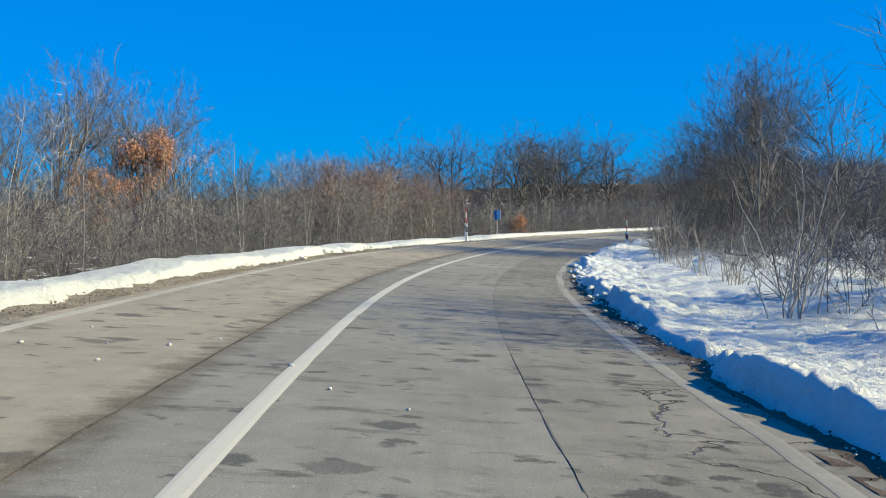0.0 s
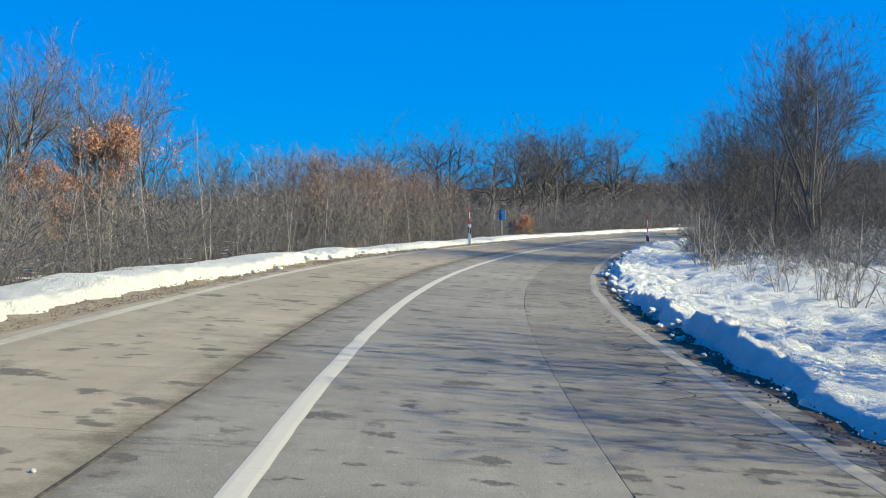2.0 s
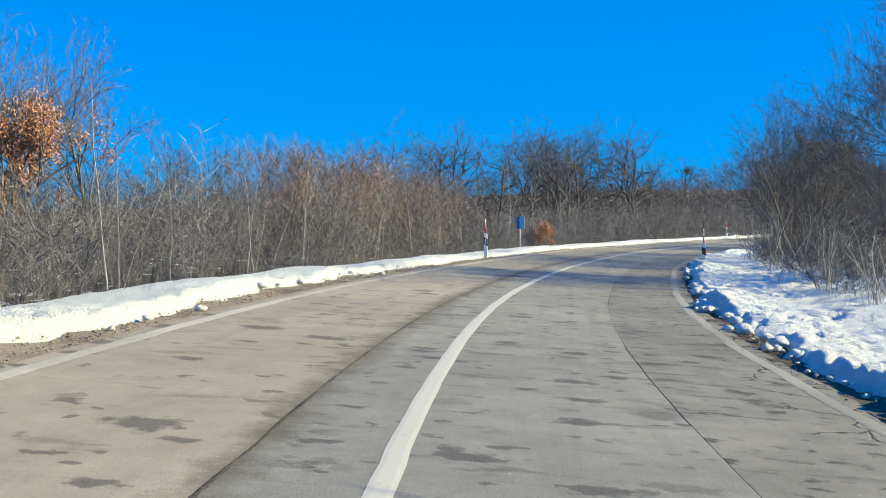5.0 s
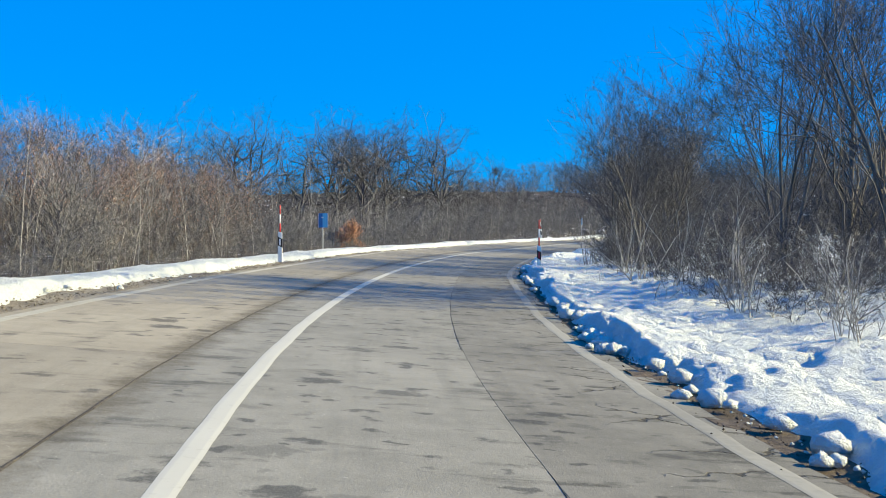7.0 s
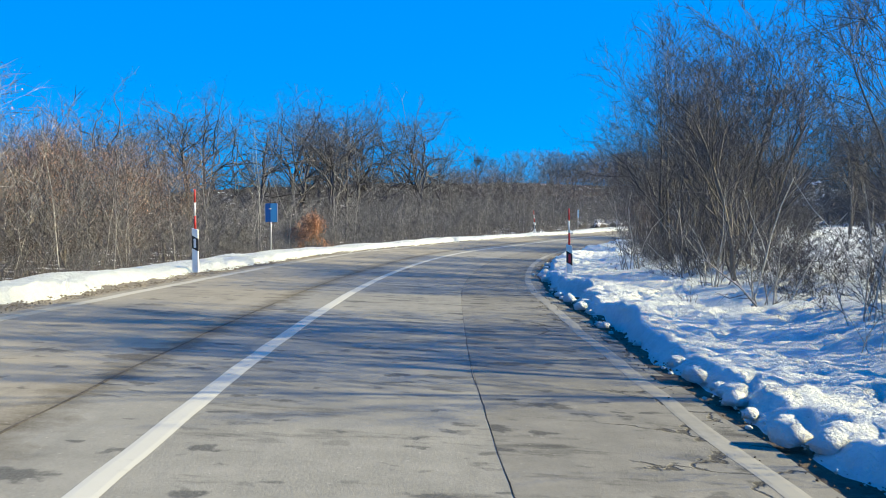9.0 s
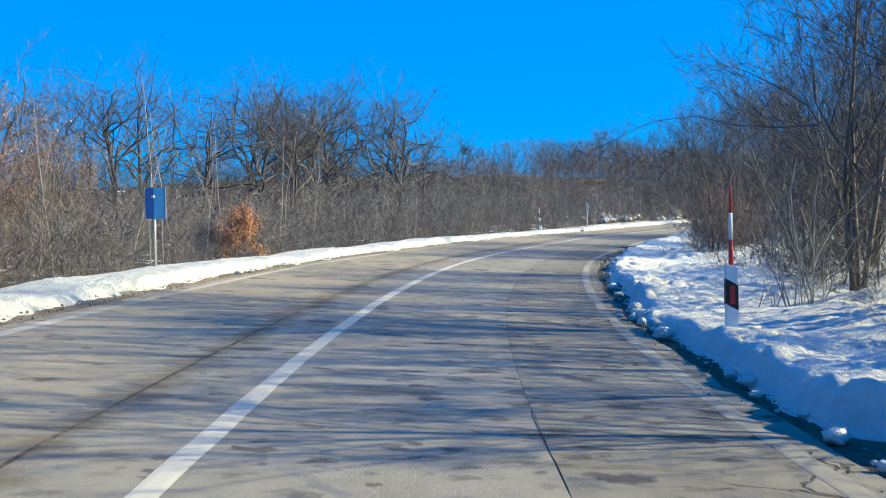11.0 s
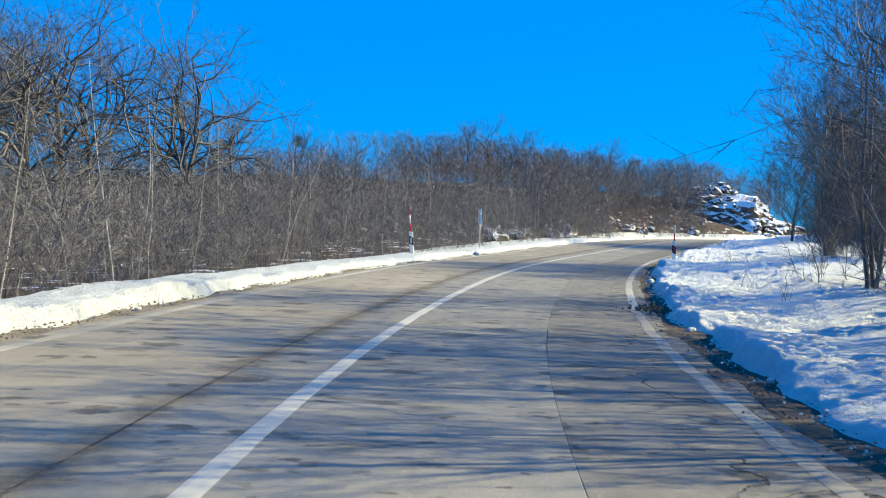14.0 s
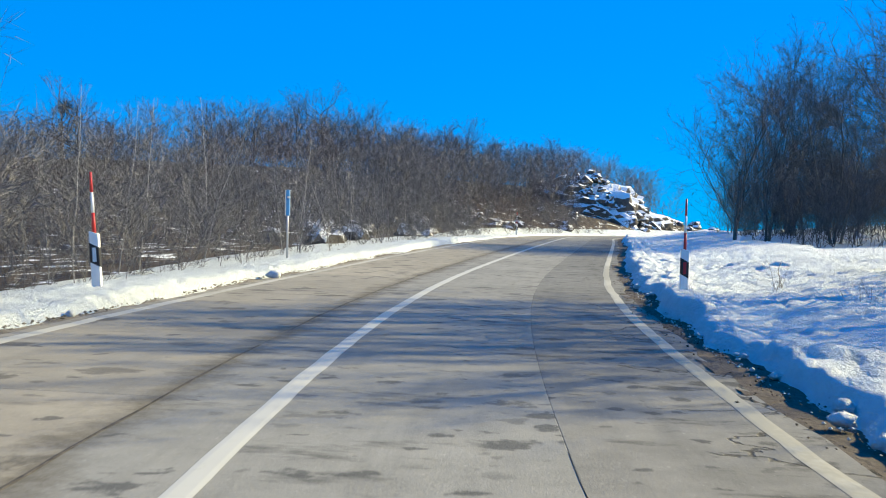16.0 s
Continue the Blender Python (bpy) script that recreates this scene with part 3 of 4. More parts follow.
def sapling(seed, height, branches=13, twigs=6, lean=0.12, stem=0.022):
    """A thin whip with short rising side shoots."""
    rs, trunk, crown = np.random.default_rng(seed), Wood(), Wood()
    d = np.array([rs.normal(0, lean), rs.normal(0, lean), 1.0])
    pts, _ = bend(rs, (0, 0, -0.15), d / np.linalg.norm(d), height, 7, 0.055, 0.03)
    trunk.limb(pts, stem, stem * 0.22)
    for k in range(branches):
        f = 0.16 + 0.8 * (k + rs.uniform(0, 1)) / branches
        i = min(int(f * 7), 6)
        p = pts[i] + (pts[i + 1] - pts[i]) * (f * 7 - i)
        ax = (pts[i + 1] - pts[i]) / np.linalg.norm(pts[i + 1] - pts[i])
        l = height * (0.34 - 0.22 * f) * rs.uniform(0.6, 1.25)
        bp, bd = bend(rs, p, tilt_off(rs, ax, rs.uniform(0.45, 1.0)), l, 3, 0.16, 0.10)
        r = stem * (0.42 - 0.25 * f)
        crown.limb(bp, r, r * 0.4)
        for _ in range(twigs):
            j = rs.integers(0, 3)
            q = bp[j] + (bp[j + 1] - bp[j]) * rs.uniform(0, 1)
            e = tilt_off(rs, bd, rs.uniform(0.3, 0.9)) + [0, 0, 0.2]
            crown.twig(q, q + e * l * rs.uniform(0.22, 0.6), max(r * 0.42, 0.0022))
    return trunk, crown


def shrub(seed, height, stems=9, twigs=9):
    """Many stems from one foot that arch outwards."""
    rs, trunk, crown = np.random.default_rng(seed), Wood(), Wood()
    for _ in range(stems):
        d = tilt_off(rs, np.array([0, 0, 1.0]), abs(rs.normal(0, 0.38)))
        h = height * rs.uniform(0.55, 1.05)
        foot = (rs.normal(0, 0.10), rs.normal(0, 0.10), -0.15)
        pts, _ = bend(rs, foot, d, h, 5, 0.13, 0.02)
        r = rs.uniform(0.007, 0.016) * (0.5 + height / 4)
        trunk.limb(pts, r, r * 0.25)
        for k in range(twigs):
            i = rs.integers(1, 5)
            p = pts[i] + (pts[i + 1] - pts[i]) * rs.uniform(0, 1)
            ax = (pts[i + 1] - pts[i]) / np.linalg.norm(pts[i + 1] - pts[i])
            l = h * rs.uniform(0.12, 0.34)
            bp, bd = bend(rs, p, tilt_off(rs, ax, rs.uniform(0.4, 1.1)), l, 2, 0.2, 0.08)
            crown.limb(bp, r * 0.4, r * 0.18)
            for _ in range(4):
                q = bp[0] + (bp[2] - bp[0]) * rs.uniform(0.15, 1)
                crown.twig(q, q + tilt_off(rs, bd, rs.uniform(0.3, 1.0)) * l * rs.uniform(0.25, 0.6), max(r * 0.18, 0.002))
    return trunk, crown


def grow(rs, crown, p, d, length, r, level, spread, wild, droop, ends):
    """A limb that forks into crooked boughs, then branchlets, then a haze of short fine twigs."""
    if level >= 4:
        tip = p + (d + [0, 0, 0.08]) * length
        crown.fine(p, tip, max(r, 0.0055))
        for _ in range(8):
            q = p + (tip - p) * rs.uniform(0.1, 0.98)
            crown.fine(q, q + (tilt_off(rs, d, rs.uniform(0.35, 1.2)) + [0, 0, 0.08]) * length * rs.uniform(0.35, 0.9), max(r * 0.6, 0.0042))
        ends.append(tip)
        return
    pts, d2 = bend(rs, p, d, length, 4 if level < 2 else 3 if level < 3 else 2, wild, droop)
    crown.limb(pts, r, r * 0.55)
    kids = 4 if level < 2 else 3
    for k in range(kids):
        f = rs.uniform(0.25, 1.0) if k else 1.0
        i = min(int(f * (len(pts) - 1)), len(pts) - 2)
        q = pts[i] + (pts[i + 1] - pts[i]) * (f * (len(pts) - 1) - i)
        ax = (pts[i + 1] - pts[i]) / np.linalg.norm(pts[i + 1] - pts[i])
        grow(rs, crown, q, tilt_off(rs, ax, rs.uniform(0.25, spread)), length * rs.uniform(0.5, 0.74), max(r * (0.62 - 0.06 * level) * rs.uniform(0.8, 1.1), 0.006), level + 1, spread, wild, droop, ends)


def oak(seed, height, spread=0.95, wild=0.2, bole=0.3, limbs=7, fork=False, reach=1.0, lift=0.02, slim=1.0):
    """A bare tree with a bole and crooked limbs; forked, it has three stems. Also gives the ends of its shoots."""
    rs, trunk, crown, ends = np.random.default_rng(seed), Wood(), Wood(), []
    r0 = height * 0.02 * slim
    stems = 3 if fork else 1
    for s in range(stems):
        d = tilt_off(rs, np.array([0, 0, 1.0]), 0.16 if fork else 0.05)
        pts, _ = bend(rs, (rs.normal(0, 0.12) * (stems > 1), rs.normal(0, 0.12) * (stems > 1), -0.3), d, height * 0.72, 7, 0.07, 0.03)
        r = r0 * (0.62 if fork else 1.0)
        trunk.limb(pts, r, r * 0.3)
        for k in range(limbs):
            f = bole + (0.98 - bole) * (k + rs.uniform(0, 1)) / limbs
            i = min(int(f * 7), 6)
            q = pts[i] + (pts[i + 1] - pts[i]) * (f * 7 - i)
            ax = (pts[i + 1] - pts[i]) / np.linalg.norm(pts[i + 1] - pts[i])
            l = reach * height * (0.36 - 0.17 * f) * rs.uniform(0.75, 1.15)
            grow(rs, crown, q, tilt_off(rs, ax, rs.uniform(0.5, 1.0) * spread), l, r * (0.62 - 0.3 * f) * slim, 1, spread, wild, lift, ends)
    return trunk, crown, np.array(ends)


def plant(name, trunk, crown, bark_t, bark_c, label, category, group, where=None, corners=5):
    """A thing: an empty at the foot with its trunk and its crown of branches."""
    ob = tagged(new(name), label, category, group)
    v, q, t = wood_arrays(trunk, corners)
    part("trunk", mesh_of("trunk", v, [f for f in (q, t) if len(f)], bark_t), bark_t, ob)
    v, q, t = wood_arrays(crown, 3)
    part("crown", mesh_of("crown", v, [f for f in (q, t) if len(f)], bark_c), bark_c, ob)
    if where is not None:
        ob.matrix_basis = where
    return ob


def mistletoe(rs, spots, radius):
    """Round evergreen tufts among the topmost shoots."""
    w = Wood()
    for c in spots:
        for _ in range(260):
            d = rs.normal(0, 1, 3)
            d /= np.linalg.norm(d)
            p = c + d * radius * rs.uniform(0, 0.4)
            w.fine(p, c + d * radius * rs.uniform(0.75, 1.1), 0.014)
    v, q, t = wood_arrays(w, 3)
    return mesh_of("mistletoe", v, [t], BARK_DARK)


def stand(u, side, size=1.0, turn=0.0, dz=0.0):
    p = at(u, side, dz)
    return Matrix.Translation(p) @ pose(0, 0, 0, 0, 0, turn) @ Matrix.Scale(size, 4)


def set_copy(ob, m):
    made = copy_thing(ob, m)
    made.matrix_basis = m
    return made


def leaves_mesh(rs, spots, size, count, spread):
    """Folded dry leaves round the ends of shoots."""
    c = spots[rs.integers(0, len(spots), count)] + rs.normal(0, spread, (count, 3))
    d = rs.normal(0, 1, (count, 3)) + [0, 0, -0.5]
    d /= np.linalg.norm(d, axis=1, keepdims=True)
    s, t = frames(d)
    l = size * rs.uniform(0.6, 1.3, (count, 1))
    v = np.stack([c, c + d * l * 0.5 + s * l * 0.32 + t * l * 0.12, c + d * l, c + d * l * 0.5 - s * l * 0.32 + t * l * 0.12], 1).reshape(-1, 3)
    k = (np.arange(count) * 4)[:, None]
    return mesh_of("leaves", v, [np.concatenate([k + [0, 1, 2], k + [0, 2, 3]])], LEAF, sharp=True)


# thickets: uncountable saplings and brush, gathered by stretch
def template(seed, height, branches, twigs, stem, width, first=0.1, coarse=1.0):
    """One cheap plant for the thickets: a stem, long side shoots and a haze of twigs."""
    rs, w = np.random.default_rng(seed), Wood()
    pts, _ = bend(rs, (0, 0, -0.15), np.array([rs.normal(0, 0.08), rs.normal(0, 0.08), 1.0]), height, 5, 0.11, 0.04)
    w.limb(pts, stem, stem * 0.2)
    pts = np.array(pts)
    for k in range(branches):
        f = first + (0.97 - first) * (k + rs.uniform(0, 1)) / branches
        i = min(int(f * 5), 4)
        p = pts[i] + (pts[i + 1] - pts[i]) * (f * 5 - i)
        l = width * (0.5 + 0.55 * math.sin(math.pi * min(1.0, 0.2 + 0.75 * f))) * rs.uniform(0.6, 1.3)
        d = tilt_off(rs, np.array([0, 0, 1.0]), rs.uniform(0.25, 1.15))
        knee, d2 = p + d * l * 0.5, tilt_off(rs, d, rs.uniform(0.15, 0.5)) + [0, 0, 0.15]
        w.twig(p, knee + d * l * 0.12, max(stem * 0.38, 0.005))
        w.fine(knee, knee + d2 * l * 0.55, max(stem * 0.26, 0.004))
        for _ in range(twigs):
            f2 = rs.uniform(0.1, 1.0)
            q = p + d * l * f2 if f2 < 0.5 else knee + d2 * l * (f2 - 0.5)
            e = tilt_off(rs, d, rs.uniform(0.3, 1.15)) + [0, 0, 0.1]
            w.fine(q, q + e * l * rs.uniform(0.18, 0.55), coarse * rs.uniform(0.0032, 0.007))
    return wood_arrays(w, 3)


TALL = [template(100 + k, 5.0, 22, 22, 0.013, 1.3) for k in range(7)]
WHIP = [template(140 + k, 4.0, 15, 19, 0.010, 1.0) for k in range(6)]
BRUSH = [template(200 + k, 2.0, 15, 20, 0.007, 0.95, 0.02) for k in range(6)]
POLE = [template(260 + k, 7.0, 24, 22, 0.022, 1.9, 0.15) for k in range(5)]


STEM = [template(400 + k, 5.0, 8, 8, 0.012, 1.3, 0.25) for k in range(6)]
MID = [template(360 + k, 5.0, 14, 17, 0.018, 1.5, 0.08, 1.4) for k in range(6)]
FAR = [template(320 + k, 5.0, 13, 14, 0.024, 1.8, 0.08, 2.2) for k in range(6)]


def thicket(label, u0, u1, s0, s1, per_m2, low, high, kinds, bark_m, seed, lean=0.1, leaves=0):
    rs = np.random.default_rng(seed)
    n = int(abs((u1 - u0) * 1.15 * (s1 - s0)) * per_m2)
    us, ss = rs.uniform(u0, u1, n), rs.uniform(min(s0, s1), max(s0, s1), n)
    keep = (value_noise(us / 2.3, ss / 2.3, seed) > rs.uniform(-0.25, 0.55, n)) & ~((us > 169) & (us < 186) & (ss > -13.0) & (ss < 0))  # the rock slope stays bare
    us, ss = us[keep], ss[keep]
    x, y = flat_xy(us, ss)
    z = land_z(us, ss)
    wave = value_noise(us / 5.0, ss / 5.0, seed + 2)
    hs = low + (high - low) * np.clip(1.5 * (wave - 0.5) + 0.45 + 0.3 * rs.uniform(0, 1, len(us)) - 0.05, 0, 1)
    verts, quads, tris, base = [], [], [], 0
    for k in range(len(us)):
        v, q, t = kinds[rs.integers(0, len(kinds))]
        f = hs[k] / max(v[:, 2].max(), 0.1)
        c, s = math.cos(w := rs.uniform(0, 6.28)), math.sin(w)
        g = 0.5 + 0.5 * f
        lx, ly = rs.normal(0, lean), rs.normal(0, lean)
        vz = v[:, 2] * f
        verts.append(np.stack([(v[:, 0] * c - v[:, 1] * s) * g + x[k] + lx * vz, (v[:, 0] * s + v[:, 1] * c) * g + y[k] + ly * vz, vz + z[k]], -1))
        quads.append(q + base), tris.append(t + base)
        base += len(v)
    me = mesh_of("thicket", np.concatenate(verts), [np.concatenate(quads), np.concatenate(tris)], bark_m)
    ob = tagged(new("thicket", me), label, "thicket", kind="stuff")
    if leaves:
        high = [(v[:, 2] - v[:, 2].min()) / (v[:, 2].max() - v[:, 2].min()) for v in verts]
        spots = np.concatenate([v[(h > 0.45) & (h < 0.9)] for v, h in zip(verts, high)])
        part("leaves", leaves_mesh(rs, spots, 0.055, leaves, 0.02), LEAF, ob, "dry leaves still hanging on the twigs")
    return ob


L1, L2, L3, LS = "dense bare saplings and brush behind the snow bank", "russet-brown bare saplings crowded into a clump", "far grey-brown leafless woodland on rising ground", "pale upright bare stems among the brush"
# the outer side of the bend
thicket(L1, 4, 30, -5.8, -11, 1.0, 1.6, 3.6, TALL + WHIP + BRUSH, BARK_BROWN, 1)
thicket(L1, 30, 58, -5.8, -11, 1.1, 1.6, 3.6, TALL + WHIP + BRUSH, BARK_BROWN, 2)
thicket(L2, 47, 65, -8, -12.5, 0.9, 3.5, 5.2, TALL + POLE, BARK_RUSSET, 3, 0.1, 11000)
thicket(L2, 60, 75, -12, -17, 0.9, 4.2, 6.0, TALL + POLE, BARK_RUSSET, 14, 0.1, 12000)
thicket(L1, 58, 84, -5.4, -9, 1.1, 1.6, 3.2, WHIP + BRUSH, BARK_BROWN, 4)
thicket(L1, 84, 112, -5.4, -12, 1.0, 1.6, 3.2, TALL + WHIP + BRUSH, BARK_BROWN, 5)
thicket(L1, 112, 140, -5.6, -13, 0.9, 1.8, 3.4, TALL + WHIP + BRUSH, BARK_BROWN, 6)
thicket(L3, 150, 186, -13, -24, 0.8, 3.6, 5.4, FAR, BARK_RUSSET, 15)
thicket(L3, 150, 172, -24, -38, 0.4, 3.2, 5.4, FAR, BARK_DARK, 16)
thicket(L1, 138, 168, -5.0, -12, 1.0, 1.2, 3.0, BRUSH + WHIP, BARK_BROWN, 12)
thicket(L1, 136, 174, -7, -16, 1.0, 3.6, 6.0, FAR + MID, BARK_BROWN, 7)
thicket(L3, 4, 60, -10, -20, 0.42, 2.6, 4.4, MID + WHIP, BARK_DARK, 8)
thicket(LS, 8, 58, -6.0, -10, 0.30, 2.2, 4.0, STEM, BARK_PALE, 41)
thicket(LS, 58, 84, -6.6, -12, 0.2, 2.0, 3.6, STEM, BARK_PALE, 42)
thicket(LS, 84, 140, -6.4, -12, 0.2, 2.0, 3.8, STEM, BARK_PALE, 43)
thicket(L3, 66, 130, -12, -26, 0.5, 2.6, 4.4, FAR + MID, BARK_BROWN, 9)
thicket(L3, 128, 175, -15, -32, 0.42, 3.2, 5.2, FAR, BARK_RUSSET, 10)
thicket(L3, 44, 134, -24, -42, 0.3, 2.4, 4.0, FAR, BARK_DARK, 11)
thicket(L1, 8, 84, -4.9, -6.3, 1.3, 0.7, 1.8, BRUSH, BARK_BROWN, 44)
thicket(L1, 84, 142, -4.7, -6.4, 1.8, 0.8, 2.0, BRUSH + STEM, BARK_BROWN, 45)
thicket(L1, 146, 169, -5.2, -13, 1.3, 1.0, 2.6, BRUSH + WHIP, BARK_RUSSET, 46)
# the inner side
R1, R2 = "tangled leafless brush at the edge of the snow", "dark bare woodland beyond the snowy field"
thicket(R1, 6, 12, 6.4, 11, 1.0, 0.8, 1.6, BRUSH, BARK_BROWN, 38)
thicket(R1, 12, 18, 6.0, 11, 1.1, 1.6, 3.2, WHIP + BRUSH, BARK_BROWN, 21)
thicket(R1, 19, 35, 6.8, 10, 0.9, 0.7, 1.4, BRUSH + WHIP, BARK_BROWN, 22)
thicket(R1, 34, 39.5, 6.6, 12, 1.3, 0.8, 1.7, BRUSH + WHIP, BARK_DARK, 34)
thicket(R1, 39.5, 44.5, 6.6, 13, 1.3, 1.8, 4.4, TALL + WHIP + BRUSH, BARK_DARK, 23)
thicket(R1, 44.5, 49.5, 6.6, 13, 1.5, 0.9, 2.0, WHIP + BRUSH, BARK_DARK, 35)
thicket(R1, 49.5, 60, 6.2, 11, 0.7, 1.2, 3.0, TALL + WHIP + BRUSH, BARK_DARK, 24)
thicket(R1, 59, 65, 6.2, 11, 0.8, 1.4, 3.6, TALL + WHIP + BRUSH, BARK_DARK, 25)
thicket(R2, 36, 62, 12.5, 18, 1.3, 2.2, 3.8, MID + WHIP, BARK_DARK, 36)
thicket(R1, 12.5, 19, 6.6, 11, 0.6, 2.6, 4.6, STEM + WHIP + TALL, BARK_BROWN, 37)
thicket(R1, 65, 69.6, 6.4, 10, 0.9, 1.2, 3.0, TALL + WHIP + BRUSH, BARK_DARK, 39)
thicket(R1, 75.4, 79.0, 6.0, 8.4, 6.0, 1.2, 2.9, BRUSH + WHIP, BARK_RUSSET, 33)
thicket(R1, 80, 90, 6.6, 12, 1.4, 1.6, 4.0, TALL + BRUSH, BARK_DARK, 26)
thicket(R1, 99, 106, 8.6, 13, 2.4, 1.6, 4.0, TALL + BRUSH, BARK_DARK, 27)
thicket(R2, 124, 142, 9.0, 17, 1.2, 1.5, 4.2, MID + BRUSH, BARK_DARK, 31)
thicket(R1, 36, 69, 5.9, 8.4, 1.2, 0.6, 1.4, BRUSH, BARK_DARK, 32)
thicket(R2, 126, 150, 10, 20, 1.0, 3.5, 7.5, POLE + MID, BARK_DARK, 28)
thicket(R2, 0, 100, 20, 34, 0.03, 3.5, 6.0, POLE + WHIP, BARK_DARK, 29)
thicket(R2, 122, 160, 19, 28, 0.12, 6.0, 9.0, POLE, BARK_DARK, 30)

# single trees: spreading oaks on the far ridge
t_, c_, _ = oak(11, 8.2, 1.2, 0.34, 0.26, 12, False, 1.45, 0.03, 1.0)
oak_a = plant("oak_tree", t_, c_, BARK_DARK, BARK_DARK, "bare spreading oak on the wooded ridge", "tree", "ridge oaks", stand(110.5, -19.0, 1.2, 20))
oak_b = plant("oak_tree", *oak(12, 8.0, 1.25, 0.35, 0.28, 12, False, 1.45, 0.03, 1.0)[:2], BARK_DARK, BARK_DARK, "bare spreading oak on the wooded ridge", "tree", "ridge oaks", stand(104, -20.0, 1.25, 80))
oak_c = plant("oak_tree", *oak(13, 7.6, 1.15, 0.33, 0.25, 12, False, 1.45, 0.03, 1.0)[:2], BARK_DARK, BARK_DARK, "bare crooked oak among the saplings", "tree", "ridge oaks", stand(98, -21.0, 1.25, 10))
for u, s, f, w, src in ((115, -20, 0.7, 140, oak_b), (109, -23, 1.05, 200, oak_c), (101, -24, 0.95, 260, oak_a), (94, -25, 0.95, 30, oak_b), (90, -23, 0.9, 110, oak_a), (86, -27, 0.95, 300, oak_c), (119, -16, 0.5, 60, oak_c),
                        (135, -34, 0.5, 15, oak_a), (156, -23, 0.72, 70, oak_b), (146, -21, 0.5, 170, oak_c), (163, -18, 0.5, 200, oak_a), (150, -17, 0.5, 260, oak_b), (96, -17, 0.8, 310, oak_a), (106, -16.5, 0.85, 5, oak_c), (101, -19, 0.95, 150, oak_b), (91, -19, 0.85, 250, oak_c), (107, -25, 1.0, 330, oak_a), (30, -30, 1.0, 45, oak_a), (22, -24, 0.9, 190, oak_b)):
    set_copy(src, stand(u, s, f * 1.2, w))

# tall ascending trees on the inner side
ash_a = plant("bare_tree", *oak(31, 7.6, 0.72, 0.15, 0.10, 7, True, 1.0, 0.07, 0.62)[:2], BARK_OAK, BARK_DARK, "tall many-stemmed leafless tree at the snow edge", "tree", "roadside trees", stand(40.5, 9.4, 1.0, 0))
ash_b = plant("bare_tree", *oak(32, 7.2, 0.75, 0.16, 0.08, 7, True, 1.05, 0.07, 0.62)[:2], BARK_OAK, BARK_DARK, "tall many-stemmed leafless tree at the snow edge", "tree", "roadside trees", stand(44.5, 8.6, 1.0, 70))
ash_c = plant("bare_tree", *oak(33, 6.6, 0.8, 0.16, 0.06, 16, False, 1.15, 0.08, 0.62)[:2], BARK_OAK, BARK_DARK, "leafless roadside tree with rising limbs", "tree", "roadside trees", stand(57.5, 8.2, 1.0, 0))
for u, s, f, w, src in ((50.4, 6.5, 0.70, 260, ash_c), (52.6, 7.5, 0.72, 20, ash_c), (42.8, 9.2, 1.05, 140, ash_c), (56.6, 6.6, 0.82, 75, ash_c), (59.2, 6.6, 0.9, 30, ash_b), (63, 8.6, 0.8, 110, ash_a), (65.5, 8.6, 0.75, 300, ash_b), (67.2, 7.6, 0.72, 250, ash_a), (68.6, 8.6, 0.66, 330, ash_c), (76.4, 6.5, 0.70, 60, ash_a), (78.4, 7.2, 0.72, 150, ash_b), (82.6, 7.0, 0.8, 240, ash_c), (102, 8.7, 0.95, 200, ash_b), (104, 10.5, 0.95, 20, ash_a),
                        (80.5, 7.4, 0.8, 90, ash_c), (81.5, 9.0, 0.85, 190, ash_b), (88.5, 7.4, 0.95, 15, ash_b), (90, 11.5, 0.9, 170, ash_a), (101.8, 15.4, 1.5, 145, ash_c), (103.4, 16.4, 1.5, 265, ash_c), (54, 10.8, 1.0, 285, ash_b), (18, 11, 0.55, 80, ash_c), (10, 12, 0.6, 20, ash_a),
                        (127, 8.0, 1.15, 10, ash_c), (129, 12.5, 1.2, 80, ash_a), (131, 10, 1.3, 50, ash_b), (136, 12, 1.4, 130, ash_c), (142, 13, 1.4, 220, ash_a), (128, 16, 1.3, 300, ash_b), (132, 17, 1.5, 350, ash_a)):
    set_copy(src, stand(u, s, f, w))

# tall thin trees on the outer side, behind the saplings
birch = plant("slender_tree", *oak(41, 6.8, 0.6, 0.16, 0.22, 10, False, 1.1, 0.07, 0.75)[:2], BARK_OAK, BARK_BROWN, "slender leafless tree rising above the saplings", "tree", "slender trees", stand(41, -14.5, 1.0, 0))
for u, s, f, w in ((38, -15.5, 1.1, 50), (43, -16, 1.2, 120), (36, -17, 1.05, 200), (46.5, -15, 1.1, 260), (40, -17, 1.2, 10), (44.5, -17.5, 1.15, 170), (33, -14, 0.8, 20), (50, -15, 0.8, 80), (72, -17, 0.9, 140), (78, -16, 0.95, 210), (26, -16, 0.75, 70)):
    set_copy(birch, stand(u, s, f, w))

LONE_UP = 9.45 - float(land_z(138.94, -29.86))
lone = plant("slender_tree", *oak(44, 6.4, 0.5, 0.2, 0.45, 6)[:2], BARK_OAK, BARK_DARK, "thin leafless tree topped by a dark round tuft", "tree", "slender trees", stand(138.94, -29.86, LONE_UP / 4.9, 0))
part("mistletoe", mistletoe(np.random.default_rng(4), [np.array([0.05, 0.0, 4.9])], 0.75), BARK_DARK, lone, "dark round tuft of mistletoe")

